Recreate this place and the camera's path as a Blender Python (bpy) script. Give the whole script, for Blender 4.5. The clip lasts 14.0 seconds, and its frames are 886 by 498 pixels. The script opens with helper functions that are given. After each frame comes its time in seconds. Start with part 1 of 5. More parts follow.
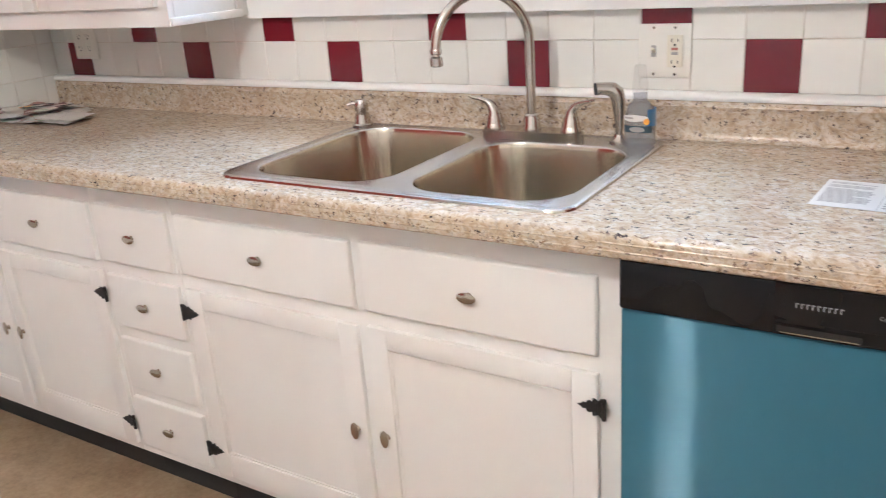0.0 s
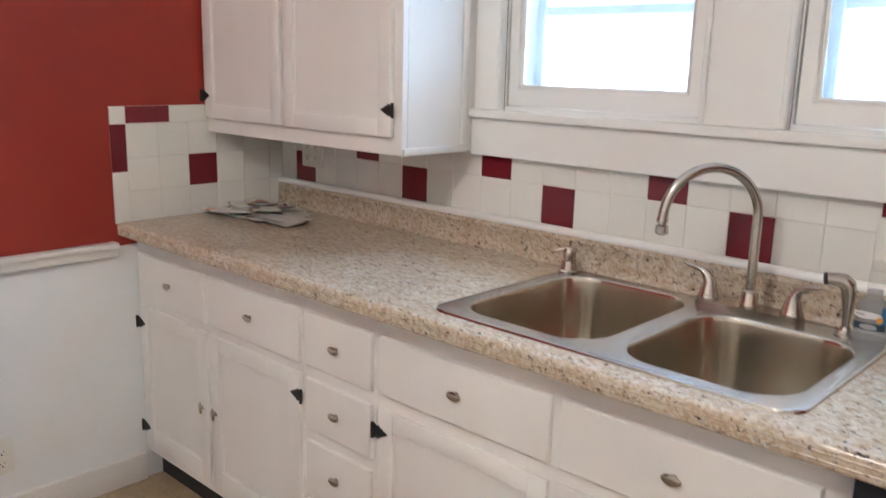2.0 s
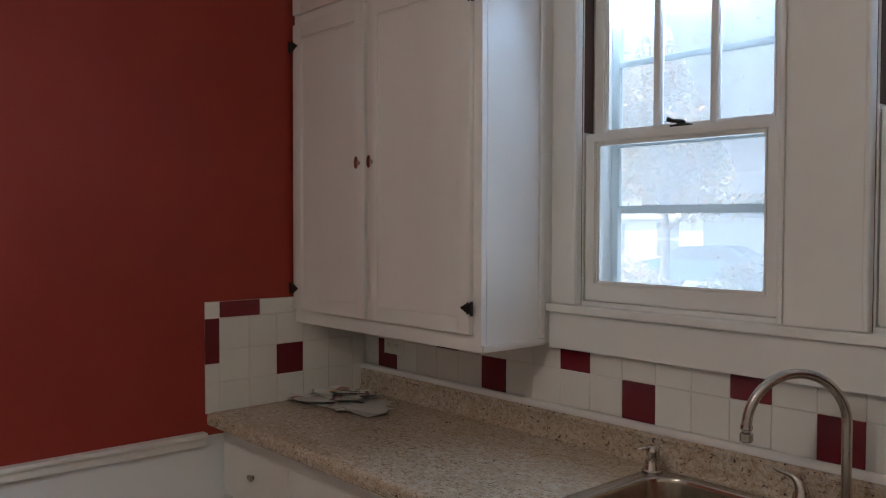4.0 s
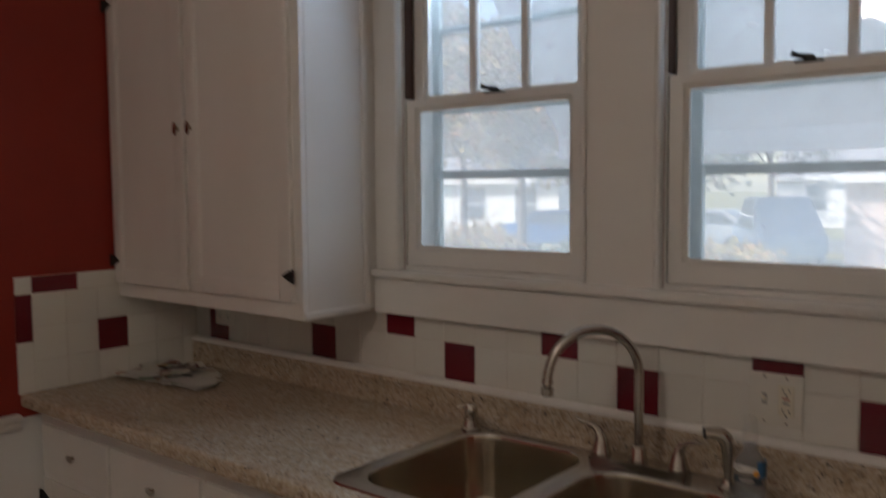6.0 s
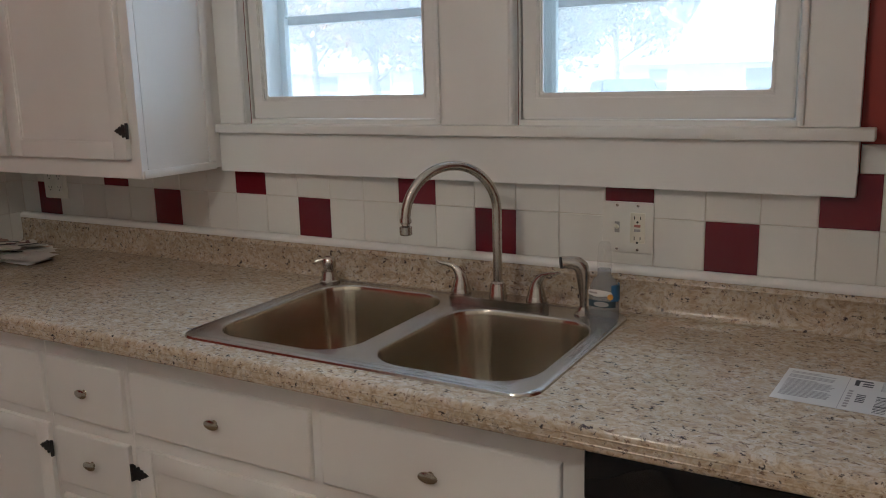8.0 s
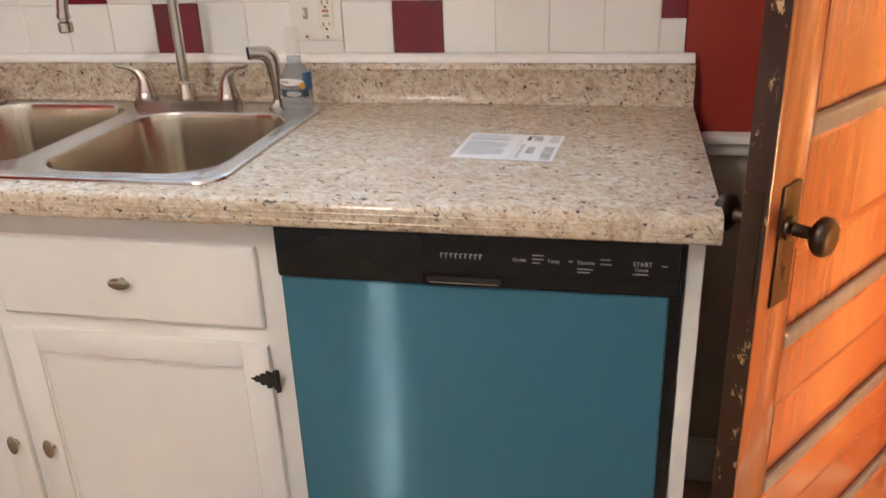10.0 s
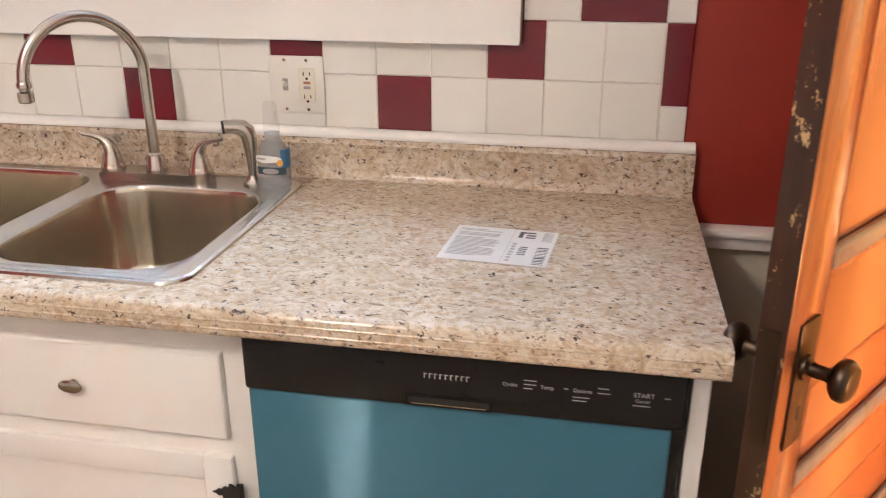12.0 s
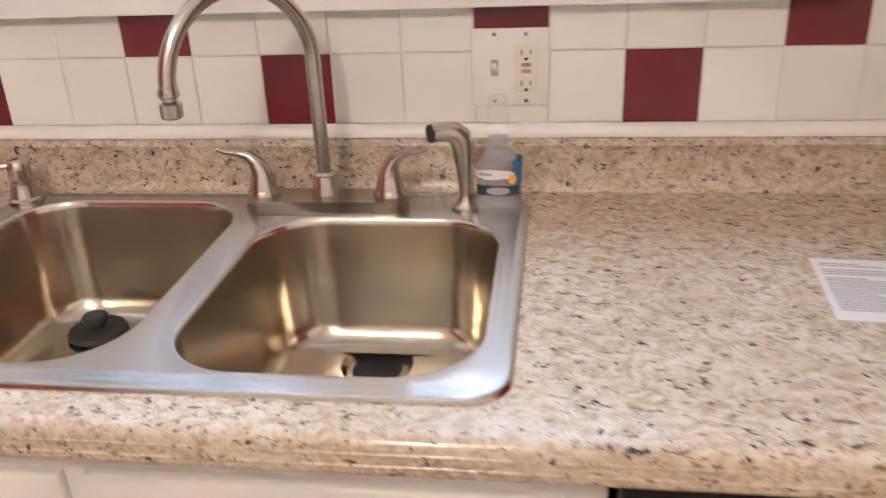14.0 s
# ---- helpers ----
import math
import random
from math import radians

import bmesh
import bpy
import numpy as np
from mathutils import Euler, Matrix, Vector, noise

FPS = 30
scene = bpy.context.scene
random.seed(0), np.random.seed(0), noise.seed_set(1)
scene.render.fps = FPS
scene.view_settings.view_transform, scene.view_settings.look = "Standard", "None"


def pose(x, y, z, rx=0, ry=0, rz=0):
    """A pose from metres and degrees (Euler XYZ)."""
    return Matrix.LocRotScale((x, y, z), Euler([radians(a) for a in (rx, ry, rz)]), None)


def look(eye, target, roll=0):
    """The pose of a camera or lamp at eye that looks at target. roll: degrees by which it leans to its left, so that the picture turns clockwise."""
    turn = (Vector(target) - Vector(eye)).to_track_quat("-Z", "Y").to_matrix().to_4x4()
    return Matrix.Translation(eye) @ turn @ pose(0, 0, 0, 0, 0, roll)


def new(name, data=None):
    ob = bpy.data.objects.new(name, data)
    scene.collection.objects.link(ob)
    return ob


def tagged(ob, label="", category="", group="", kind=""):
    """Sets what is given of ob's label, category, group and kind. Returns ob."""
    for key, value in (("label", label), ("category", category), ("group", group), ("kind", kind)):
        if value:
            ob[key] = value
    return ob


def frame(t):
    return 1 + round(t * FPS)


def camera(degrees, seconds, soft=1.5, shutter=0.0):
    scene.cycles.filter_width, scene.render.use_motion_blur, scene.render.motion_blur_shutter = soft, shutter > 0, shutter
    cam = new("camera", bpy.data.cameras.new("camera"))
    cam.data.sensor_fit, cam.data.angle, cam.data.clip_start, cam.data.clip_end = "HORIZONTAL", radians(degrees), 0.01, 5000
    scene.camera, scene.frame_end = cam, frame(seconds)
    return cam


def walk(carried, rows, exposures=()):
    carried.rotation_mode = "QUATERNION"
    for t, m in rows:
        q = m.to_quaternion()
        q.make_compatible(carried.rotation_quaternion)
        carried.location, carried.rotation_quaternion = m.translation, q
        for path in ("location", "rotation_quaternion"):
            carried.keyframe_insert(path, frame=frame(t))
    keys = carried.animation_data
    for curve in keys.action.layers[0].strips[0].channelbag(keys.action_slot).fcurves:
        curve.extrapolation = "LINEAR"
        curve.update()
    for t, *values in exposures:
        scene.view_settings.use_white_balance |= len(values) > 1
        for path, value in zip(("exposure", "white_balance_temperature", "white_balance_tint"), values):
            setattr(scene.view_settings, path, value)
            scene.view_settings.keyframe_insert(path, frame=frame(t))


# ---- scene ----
cam = camera(55.9, 14.0, 1.0, 0.4)
PATH = [
    (0, (2.547, -1.787, 1.34), (1.527, -0.208, 0.659), -4.2),
    (0.5, (2.563, -1.814, 1.339), (1.629, -0.186, 0.647), -3.8),
    (1, (2.537, -1.837, 1.35), (1.575, -0.219, 0.673), -3.1),
    (1.5, (2.476, -1.863, 1.386), (1.305, -0.345, 0.816), -0.5),
    (2, (2.441, -1.864, 1.443), (1.108, -0.437, 1.009), 1.4),
    (2.5, (2.427, -1.869, 1.471), (1.047, -0.467, 1.113), 1.3),
    (3, (2.433, -1.875, 1.515), (1.021, -0.492, 1.207), 0.7),
    (3.5, (2.452, -1.883, 1.538), (0.959, -0.562, 1.383), 0.0),
    (3.7, (2.46, -1.894, 1.547), (0.95, -0.585, 1.459), -0.0),
    (5.8, (2.541, -1.836, 1.572), (1.214, -0.341, 1.506), 0.4),
    (6, (2.56, -1.813, 1.555), (1.293, -0.272, 1.41), -0.5),
    (6.5, (2.561, -1.802, 1.486), (1.48, -0.15, 1.167), -1.1),
    (7, (2.555, -1.798, 1.447), (1.565, -0.108, 1.046), -1.4),
    (7.5, (2.546, -1.777, 1.439), (1.57, -0.079, 1.033), -1.5),
    (8, (2.532, -1.765, 1.431), (1.559, -0.065, 1.027), -1.5),
    (8.5, (2.537, -1.753, 1.436), (1.569, -0.052, 1.023), -1.6),
    (9, (2.572, -1.728, 1.402), (1.855, 0.067, 0.888), -2.3),
    (9.2, (2.597, -1.726, 1.378), (1.991, 0.091, 0.802), -2.4),
    (11.3, (2.638, -1.667, 1.294), (2.318, 0.084, 0.38), -1.8),
    (11.5, (2.626, -1.64, 1.325), (2.305, 0.135, 0.462), -1.0),
    (12, (2.591, -1.587, 1.394), (2.239, 0.244, 0.67), -0.1),
    (12.5, (2.475, -1.518, 1.389), (2.118, 0.311, 0.663), -0.5),
    (13, (2.333, -1.465, 1.379), (2.077, 0.352, 0.583), -2.9),
    (13.5, (2.2, -1.35, 1.342), (1.943, 0.47, 0.553), -3.1),
    (14, (2.058, -1.226, 1.357), (1.794, 0.581, 0.542), -2.6),
]

# the light changes of the film camera
EXPOSURES = [(0, 3.98, 5850, 12), (1.0, 3.93, 6050, 15), (1.6, 3.85, 5950, 13), (2.2, 3.15, 5950, 12), (3.0, 2.4, 6100, 13), (3.7, 2.02, 6250, 14), (5.9, 1.26, 7050, 18), (6.5, 1.36, 7150, 19), (7.0, 1.72, 6700, 15), (7.5, 2.15, 6400, 12), (8.7, 2.18, 6300, 13), (9.2, 2.78, 6300, 14), (11.3, 3.95, 6500, 14), (12.0, 3.83, 6550, 17), (14.0, 3.66, 6750, 21)]

walk(cam, [(t, look(eye, target, roll)) for t, eye, target, roll in PATH], EXPOSURES)

# ---- light ----
world = bpy.data.worlds.new("world")
scene.world = world
world.use_nodes = True
_sky = world.node_tree.nodes.new("ShaderNodeTexSky")
_sky.sky_type = "NISHITA"
_sky.sun_disc = False
_sky.sun_elevation = radians(42)
_sky.sun_rotation = radians(-132)
world.node_tree.links.new(_sky.outputs[0], world.node_tree.nodes["Background"].inputs[0])
world.node_tree.nodes["Background"].inputs[1].default_value = 0.13


def lamp(name, kind, m, energy, colour, size=0.1, size_y=None):
    data = bpy.data.lights.new(name, kind)
    data.energy, data.color = energy, colour
    if kind == "AREA":
        data.shape, data.size, data.size_y = "RECTANGLE", size, size_y or size
    elif kind == "SUN":
        data.angle = size
    else:
        data.shadow_soft_size = size
    ob = new(name, data)
    ob.matrix_world = m
    return ob


SUN = Vector((-0.55, -0.5, 0.67))
lamp("sun", "SUN", look(SUN * 10, (0, 0, 0)), 3.5, (1, 0.95, 0.86), radians(0.5))
for dx, dy in ((-0.035, 0.03), (0.035, 0.04), (0.0, -0.08)):
    lamp("ceiling_bulb", "POINT", pose(1.66 + dx, -2.15 + dy, 2.34), 1.7, (1, 0.93, 0.83), 0.045)
lamp("hall_window_daylight", "AREA", pose(4.75, 1.35, 1.55, -90), 2.0, (0.8, 0.9, 1), 0.88, 1.18)
lamp("hall_lamp_glow", "POINT", pose(4.05, -1.05, 0.6), 9.5, (1, 0.64, 0.3), 0.2)


for x in (1.225, 2.027):
    lamp("window_daylight", "AREA", pose(x, 0.19, 1.8, -90), 1.15, (0.62, 0.8, 1), 0.58, 0.94)
    lamp("window_daylight", "AREA", pose(x, 0.105, 2.205, -62), 1.4, (0.5, 0.73, 1), 0.56, 0.14)


# ---- materials ----
def material(name, base, rough=0.5, metal=0.0, **kw):
    m = bpy.data.materials.new(name)
    m.use_nodes = True
    b = m.node_tree.nodes["Principled BSDF"]
    b.inputs["Base Color"].default_value = (*base, 1)
    b.inputs["Roughness"].default_value = rough
    b.inputs["Metallic"].default_value = metal
    for k, v in kw.items():
        b.inputs[k.replace("_", " ")].default_value = v
    return m


def node(m, kind, **inputs):
    n = m.node_tree.nodes.new(kind)
    for k, v in inputs.items():
        n.inputs[k.replace("_", " ")].default_value = v
    return n


def link(m, a, b):
    m.node_tree.links.new(a, b)


def coords(m, scale=(1, 1, 1), rot=(0, 0, 0)):
    g = m.node_tree.nodes.new("ShaderNodeNewGeometry")
    p = m.node_tree.nodes.new("ShaderNodeMapping")
    p.inputs["Scale"].default_value = scale
    p.inputs["Rotation"].default_value = [radians(a) for a in rot]
    link(m, g.outputs["Position"], p.inputs[0])
    return p.outputs[0]


def bumped(m, height, strength, distance):
    b = node(m, "ShaderNodeBump", Strength=strength, Distance=distance)
    link(m, height, b.inputs["Height"])
    link(m, b.outputs[0], m.node_tree.nodes["Principled BSDF"].inputs["Normal"])


def ramp(m, fac, stops):
    r = m.node_tree.nodes.new("ShaderNodeValToRGB")
    e = r.color_ramp.elements
    while len(e) < len(stops):
        e.new(0.5)
    for el, (p, c) in zip(e, stops):
        el.position, el.color = p, (*c, 1)
    link(m, fac, r.inputs[0])
    return r.outputs[0]


def mixed(m, fac, a, b, mode="MIX"):
    x = m.node_tree.nodes.new("ShaderNodeMix")
    x.data_type, x.blend_type = "RGBA", mode
    for s, v in ((x.inputs[0], fac), (x.inputs[6], a), (x.inputs[7], b)):
        if hasattr(v, "links"):
            link(m, v, s)
        else:
            s.default_value = v if isinstance(v, (int, float)) else (*v, 1)
    return x.outputs[2]


def noise_of(m, scale, detail=4, rough=0.55, vec=None, out="Fac"):
    n = node(m, "ShaderNodeTexNoise", Scale=scale, Detail=detail, Roughness=rough)
    link(m, vec or coords(m), n.inputs["Vector"])
    return n.outputs[out]


def base_of(m):
    return m.node_tree.nodes["Principled BSDF"].inputs["Base Color"]


def painted(name, base, other, rough=0.4, relief=0.15, stretch=(1, 1, 1)):
    """Brushed paint: slow tone change, fine brush relief, small gloss change."""
    m = material(name, base, rough)
    v = coords(m, stretch)
    slow = noise_of(m, 3.0, 3, vec=v)
    link(m, ramp(m, slow, [(0.35, base), (0.7, other)]), base_of(m))
    fine = noise_of(m, 90, 5, 0.6, v)
    bumped(m, fine, relief, 0.002)
    r = node(m, "ShaderNodeMapRange", **{"To_Min": rough - 0.06, "To_Max": rough + 0.1})
    link(m, noise_of(m, 14, 3, vec=v), r.inputs[0])
    link(m, r.outputs[0], m.node_tree.nodes["Principled BSDF"].inputs["Roughness"])
    return m


WHITE = painted("white_gloss_paint", (0.8, 0.77, 0.73), (0.75, 0.71, 0.665), 0.33, 0.12, (1, 1, 0.3))
TRIM = painted("white_trim_paint", (0.8, 0.78, 0.74), (0.75, 0.72, 0.68), 0.36, 0.15, (0.3, 1, 1))
WAINSCOT = painted("cool_white_paint", (0.78, 0.79, 0.79), (0.74, 0.75, 0.75), 0.45, 0.2)
RED = painted("brick_red_wall_paint", (0.29, 0.027, 0.015), (0.26, 0.022, 0.012), 0.42, 0.35)
# lower wall behind the door: the shade of the door is put into this colour
DOOR_SHADE_OLIVE = painted("olive_beige_paint_with_door_shade", (0.5, 0.47, 0.38), (0.46, 0.43, 0.34), 0.5, 0.2)
CEILING = painted("ceiling_paint", (0.75, 0.73, 0.68), (0.72, 0.7, 0.65), 0.8, 0.3)
YELLOW = painted("warm_yellow_wall_paint", (0.72, 0.5, 0.2), (0.68, 0.46, 0.18), 0.6, 0.3)
GROUT = painted("pale_grout", (0.7, 0.64, 0.56), (0.6, 0.53, 0.45), 0.85, 0.5)
KICK = painted("black_toe_kick", (0.012, 0.012, 0.013), (0.02, 0.02, 0.02), 0.6, 0.2)


def glaze(name, base, other, rough):
    m = material(name, base, rough, Specular_IOR_Level=0.55)
    info = m.node_tree.nodes.new("ShaderNodeObjectInfo")
    link(m, mixed(m, info.outputs["Random"], base, other), base_of(m))
    bumped(m, noise_of(m, 26, 2), 0.12, 0.002)
    return m


TILE = glaze("white_glazed_tile", (0.76, 0.735, 0.68), (0.71, 0.685, 0.625), 0.2)
TILE_RED = glaze("burgundy_glazed_tile", (0.165, 0.012, 0.02), (0.145, 0.01, 0.018), 0.12)


def laminate():
    """Cream granite-look laminate: streaky cream and tan ground, grey cloud, dark and rust flecks drawn out along the counter."""
    m = material("granite_laminate", (0.6, 0.52, 0.42), 0.19)
    v = coords(m, (0.9, 1.05, 1), (0, 0, 12))
    warp = noise_of(m, 14, 3, vec=v, out="Color")
    wv = m.node_tree.nodes.new("ShaderNodeMix")
    wv.data_type = "VECTOR"
    wv.inputs[0].default_value = 0.08
    link(m, v, wv.inputs[4])
    link(m, warp, wv.inputs[5])
    v = wv.outputs[1]
    k = ramp(m, noise_of(m, 85, 6, 0.68, v), [(0.32, (0.33, 0.235, 0.155)), (0.43, (0.47, 0.36, 0.25)), (0.54, (0.58, 0.49, 0.38)), (0.68, (0.62, 0.57, 0.5))])
    tan = ramp(m, noise_of(m, 12, 5, 0.65, v), [(0.45, (0, 0, 0)), (0.66, (0.45, 0.45, 0.45))])
    k = mixed(m, tan, k, (0.42, 0.31, 0.2))
    grey = ramp(m, noise_of(m, 110, 5, 0.68, coords(m, (0.8, 1.1, 1), (0, 0, -6))), [(0.56, (0, 0, 0)), (0.62, (0.7, 0.7, 0.7))])
    k = mixed(m, grey, k, (0.34, 0.285, 0.24))
    brown = ramp(m, noise_of(m, 120, 4, 0.6, coords(m, (0.65, 1.2, 1), (0, 0, 16))), [(0.615, (0, 0, 0)), (0.645, (0.9, 0.9, 0.9))])
    k = mixed(m, brown, k, (0.19, 0.125, 0.095))
    spot = ramp(m, noise_of(m, 75, 6, 0.7, coords(m, (0.85, 1, 1), (0, 0, -12))), [(0.606, (0, 0, 0)), (0.636, (1, 1, 1))])
    k = mixed(m, spot, k, (0.05, 0.04, 0.042))
    rust = ramp(m, noise_of(m, 48, 7, 0.75, coords(m, (0.8, 1, 1), (0, 0, 5))), [(0.62, (0, 0, 0)), (0.66, (0.75, 0.75, 0.75))])
    k = mixed(m, rust, k, (0.2, 0.11, 0.05))
    link(m, k, base_of(m))
    bumped(m, noise_of(m, 120, 2), 0.05, 0.001)
    return m


GRANITE = laminate()


def metal(name, base, rough, stretch, amount=0.1, relief=0.05, **kw):
    m = material(name, base, rough, 1.0, **kw)
    v = coords(m, stretch)
    n = noise_of(m, 40, 6, 0.7, v)
    r = node(m, "ShaderNodeMapRange", **{"To_Min": rough - amount, "To_Max": rough + amount})
    link(m, n, r.inputs[0])
    link(m, r.outputs[0], m.node_tree.nodes["Principled BSDF"].inputs["Roughness"])
    bumped(m, n, relief, 0.0008)
    return m


STEEL = metal("brushed_sink_steel", (0.62, 0.56, 0.46), 0.185, (6, 6, 0.4), 0.04, 0.06, Anisotropic=0.6)
DECK = metal("brushed_sink_rim_steel", (0.62, 0.61, 0.59), 0.22, (1.5, 30, 30), 0.05, 0.05, Anisotropic=0.9)
for _m in (STEEL, DECK):
    _t = node(_m, "ShaderNodeTangent")
    _t.direction_type, _t.uv_map = "UV_MAP", "grain"
    link(_m, _t.outputs[0], _m.node_tree.nodes["Principled BSDF"].inputs["Tangent"])
KNOB = metal("aged_nickel", (0.5, 0.44, 0.37), 0.22, (1, 1, 12), 0.04, 0.03)
NICKEL = metal("brushed_nickel", (0.56, 0.51, 0.45), 0.24, (1, 1, 12), 0.04, 0.03)
FILM = metal("blue_film_on_steel", (0.052, 0.18, 0.255), 0.12, (0.6, 0.6, 0.3), 0.02, 0.0, Anisotropic=1.0, Specular_IOR_Level=0.22)
_t = node(FILM, "ShaderNodeTangent")
_t.direction_type, _t.uv_map = "UV_MAP", "grain"
link(FILM, _t.outputs[0], FILM.node_tree.nodes["Principled BSDF"].inputs["Tangent"])
FILM.node_tree.nodes["Principled BSDF"].inputs["Metallic"].default_value = 0.09
_n = FILM.node_tree.nodes.new("ShaderNodeTexWhiteNoise")
link(FILM, coords(FILM, (3, 3, 900)), _n.inputs["Vector"])
_r = node(FILM, "ShaderNodeMapRange", To_Min=-1.5, To_Max=1.5)
link(FILM, _n.outputs["Value"], _r.inputs[0])
_c = FILM.node_tree.nodes.new("ShaderNodeCombineXYZ")
link(FILM, _r.outputs[0], _c.inputs[2])
_a, _u, _g = (FILM.node_tree.nodes.new(k) for k in ("ShaderNodeVectorMath", "ShaderNodeVectorMath", "ShaderNodeNewGeometry"))
_u.operation = "NORMALIZE"
link(FILM, _g.outputs["Normal"], _a.inputs[0])
link(FILM, _c.outputs[0], _a.inputs[1])
link(FILM, _a.outputs[0], _u.inputs[0])
link(FILM, _u.outputs[0], FILM.node_tree.nodes["Principled BSDF"].inputs["Normal"])
BLACK_PLASTIC = painted("black_appliance_plastic", (0.008, 0.008, 0.009), (0.011, 0.011, 0.012), 0.2, 0.03)
BLACK_PLASTIC.node_tree.nodes["Principled BSDF"].inputs["Specular IOR Level"].default_value = 0.3
BLACK_IRON = painted("black_hinge_iron", (0.008, 0.007, 0.007), (0.015, 0.013, 0.012), 0.5, 0.4)
RUBBER = painted("black_rubber", (0.015, 0.014, 0.013), (0.03, 0.027, 0.024), 0.6, 0.2)
IVORY = painted("ivory_plastic", (0.75, 0.7, 0.58), (0.72, 0.67, 0.55), 0.35, 0.03)
PLATE = painted("white_cover_plate", (0.76, 0.73, 0.66), (0.74, 0.71, 0.64), 0.3, 0.03)
DARK = material("dark_slot", (0.01, 0.009, 0.008), 0.7)
BRONZE = metal("dark_bronze", (0.085, 0.062, 0.045), 0.36, (1, 1, 1), 0.12, 0.15)
STORM = painted("storm_frame_aluminium", (0.5, 0.56, 0.56), (0.4, 0.45, 0.45), 0.45, 0.2)
DARK_WOOD = painted("bare_dark_window_wood", (0.06, 0.022, 0.01), (0.035, 0.012, 0.006), 0.6, 0.4, (1, 1, 0.2))
PAPER = painted("printed_paper", (0.66, 0.64, 0.6), (0.62, 0.6, 0.56), 0.6, 0.08)
INK_GREY = material("grey_print", (0.34, 0.32, 0.3), 0.7)
INK_BLACK = material("black_print", (0.03, 0.028, 0.028), 0.6)
LETTER = material("pale_lettering", (0.32, 0.32, 0.32), 0.5)


def wood(name, light, deep, rough):
    m = material(name, light, rough, Coat_Weight=0.8, Coat_Roughness=0.14)
    v = coords(m, (2.2, 2.2, 0.16))
    w = noise_of(m, 16, 7, 0.7, v)
    slow = noise_of(m, 2.2, 3)
    c = ramp(m, w, [(0.3, deep), (0.55, light), (0.75, [x * 1.15 for x in light])])
    c = mixed(m, ramp(m, slow, [(0.45, (0, 0, 0)), (0.75, (0.6, 0.6, 0.6))]), c, deep)
    link(m, c, base_of(m))
    bumped(m, w, 0.25, 0.002)
    return m


DOOR_WOOD = wood("orange_varnished_pine", (0.32, 0.095, 0.038), (0.16, 0.032, 0.014), 0.26)


def worn_edge():
    m = wood("worn_dark_door_edge", (0.05, 0.016, 0.007), (0.02, 0.007, 0.004), 0.32)
    m.node_tree.nodes["Principled BSDF"].inputs["Coat Weight"].default_value = 0.15
    old = base_of(m).links[0].from_socket
    chips = ramp(m, noise_of(m, 60, 5, 0.75, coords(m, (1, 1, 0.5))), [(0.608, (0, 0, 0)), (0.64, (1, 1, 1))])
    link(m, mixed(m, chips, old, (0.5, 0.33, 0.15)), base_of(m))
    return m


DOOR_EDGE = worn_edge()
# blue-grey wood: cool light reflected by the lower mouldings, put into the colour
LEDGE_SHEEN = wood("ledge_wood_with_grey_sheen", (0.11, 0.125, 0.18), (0.07, 0.075, 0.1), 0.34)


def floor_material():
    m = material("worn_tan_vinyl", (0.3, 0.22, 0.14), 0.35)
    big = noise_of(m, 7, 6, 0.7)
    fine = noise_of(m, 60, 5, 0.7)
    c = ramp(m, big, [(0.3, (0.2, 0.125, 0.068)), (0.52, (0.33, 0.23, 0.135)), (0.72, (0.43, 0.32, 0.2))])
    link(m, mixed(m, 0.35, c, ramp(m, fine, [(0.35, (0.22, 0.15, 0.09)), (0.65, (0.45, 0.35, 0.23))])), base_of(m))
    bumped(m, fine, 0.2, 0.002)
    return m


VINYL = floor_material()


def pane_material(name, veil):
    """Window glass with a thin veil of dust."""
    m = bpy.data.materials.new(name)
    m.use_nodes = True
    t = m.node_tree
    t.nodes.remove(t.nodes["Principled BSDF"])
    out = t.nodes["Material Output"]
    clear, gloss, dust = (t.nodes.new(k) for k in ("ShaderNodeBsdfTransparent", "ShaderNodeBsdfGlossy", "ShaderNodeBsdfTranslucent"))
    clear.inputs[0].default_value = (0.95, 0.97, 0.98, 1)
    gloss.inputs["Roughness"].default_value = 0.02
    dust.inputs[0].default_value = (0.84, 0.85, 0.86, 1)
    fres, a, b = t.nodes.new("ShaderNodeFresnel"), t.nodes.new("ShaderNodeMixShader"), t.nodes.new("ShaderNodeMixShader")
    fres.inputs[0].default_value = 1.45
    link(m, fres.outputs[0], a.inputs[0])
    link(m, clear.outputs[0], a.inputs[1])
    link(m, gloss.outputs[0], a.inputs[2])
    r = node(m, "ShaderNodeMapRange", **{"From_Min": 0.3, "From_Max": 0.7, "To_Min": veil * 0.8, "To_Max": veil * 1.2})
    link(m, noise_of(m, 9, 5, 0.7), r.inputs[0])
    link(m, r.outputs[0], b.inputs[0])
    link(m, a.outputs[0], b.inputs[1])
    link(m, dust.outputs[0], b.inputs[2])
    link(m, b.outputs[0], out.inputs[0])
    return m


PANE = pane_material("window_pane", 0.05)
STORM_PANE = pane_material("dusty_storm_pane", 0.24)
CLEAR_PLASTIC = material("clear_plastic", (0.42, 0.48, 0.54), 0.12, Transmission_Weight=0.3, IOR=1.3, Alpha=0.4)
BAG = material("thin_clear_bag", (0.75, 0.8, 0.76), 0.2, Transmission_Weight=0.6, IOR=1.1, Alpha=0.05)
bumped(BAG, noise_of(BAG, 30, 5, 0.7), 0.8, 0.01)


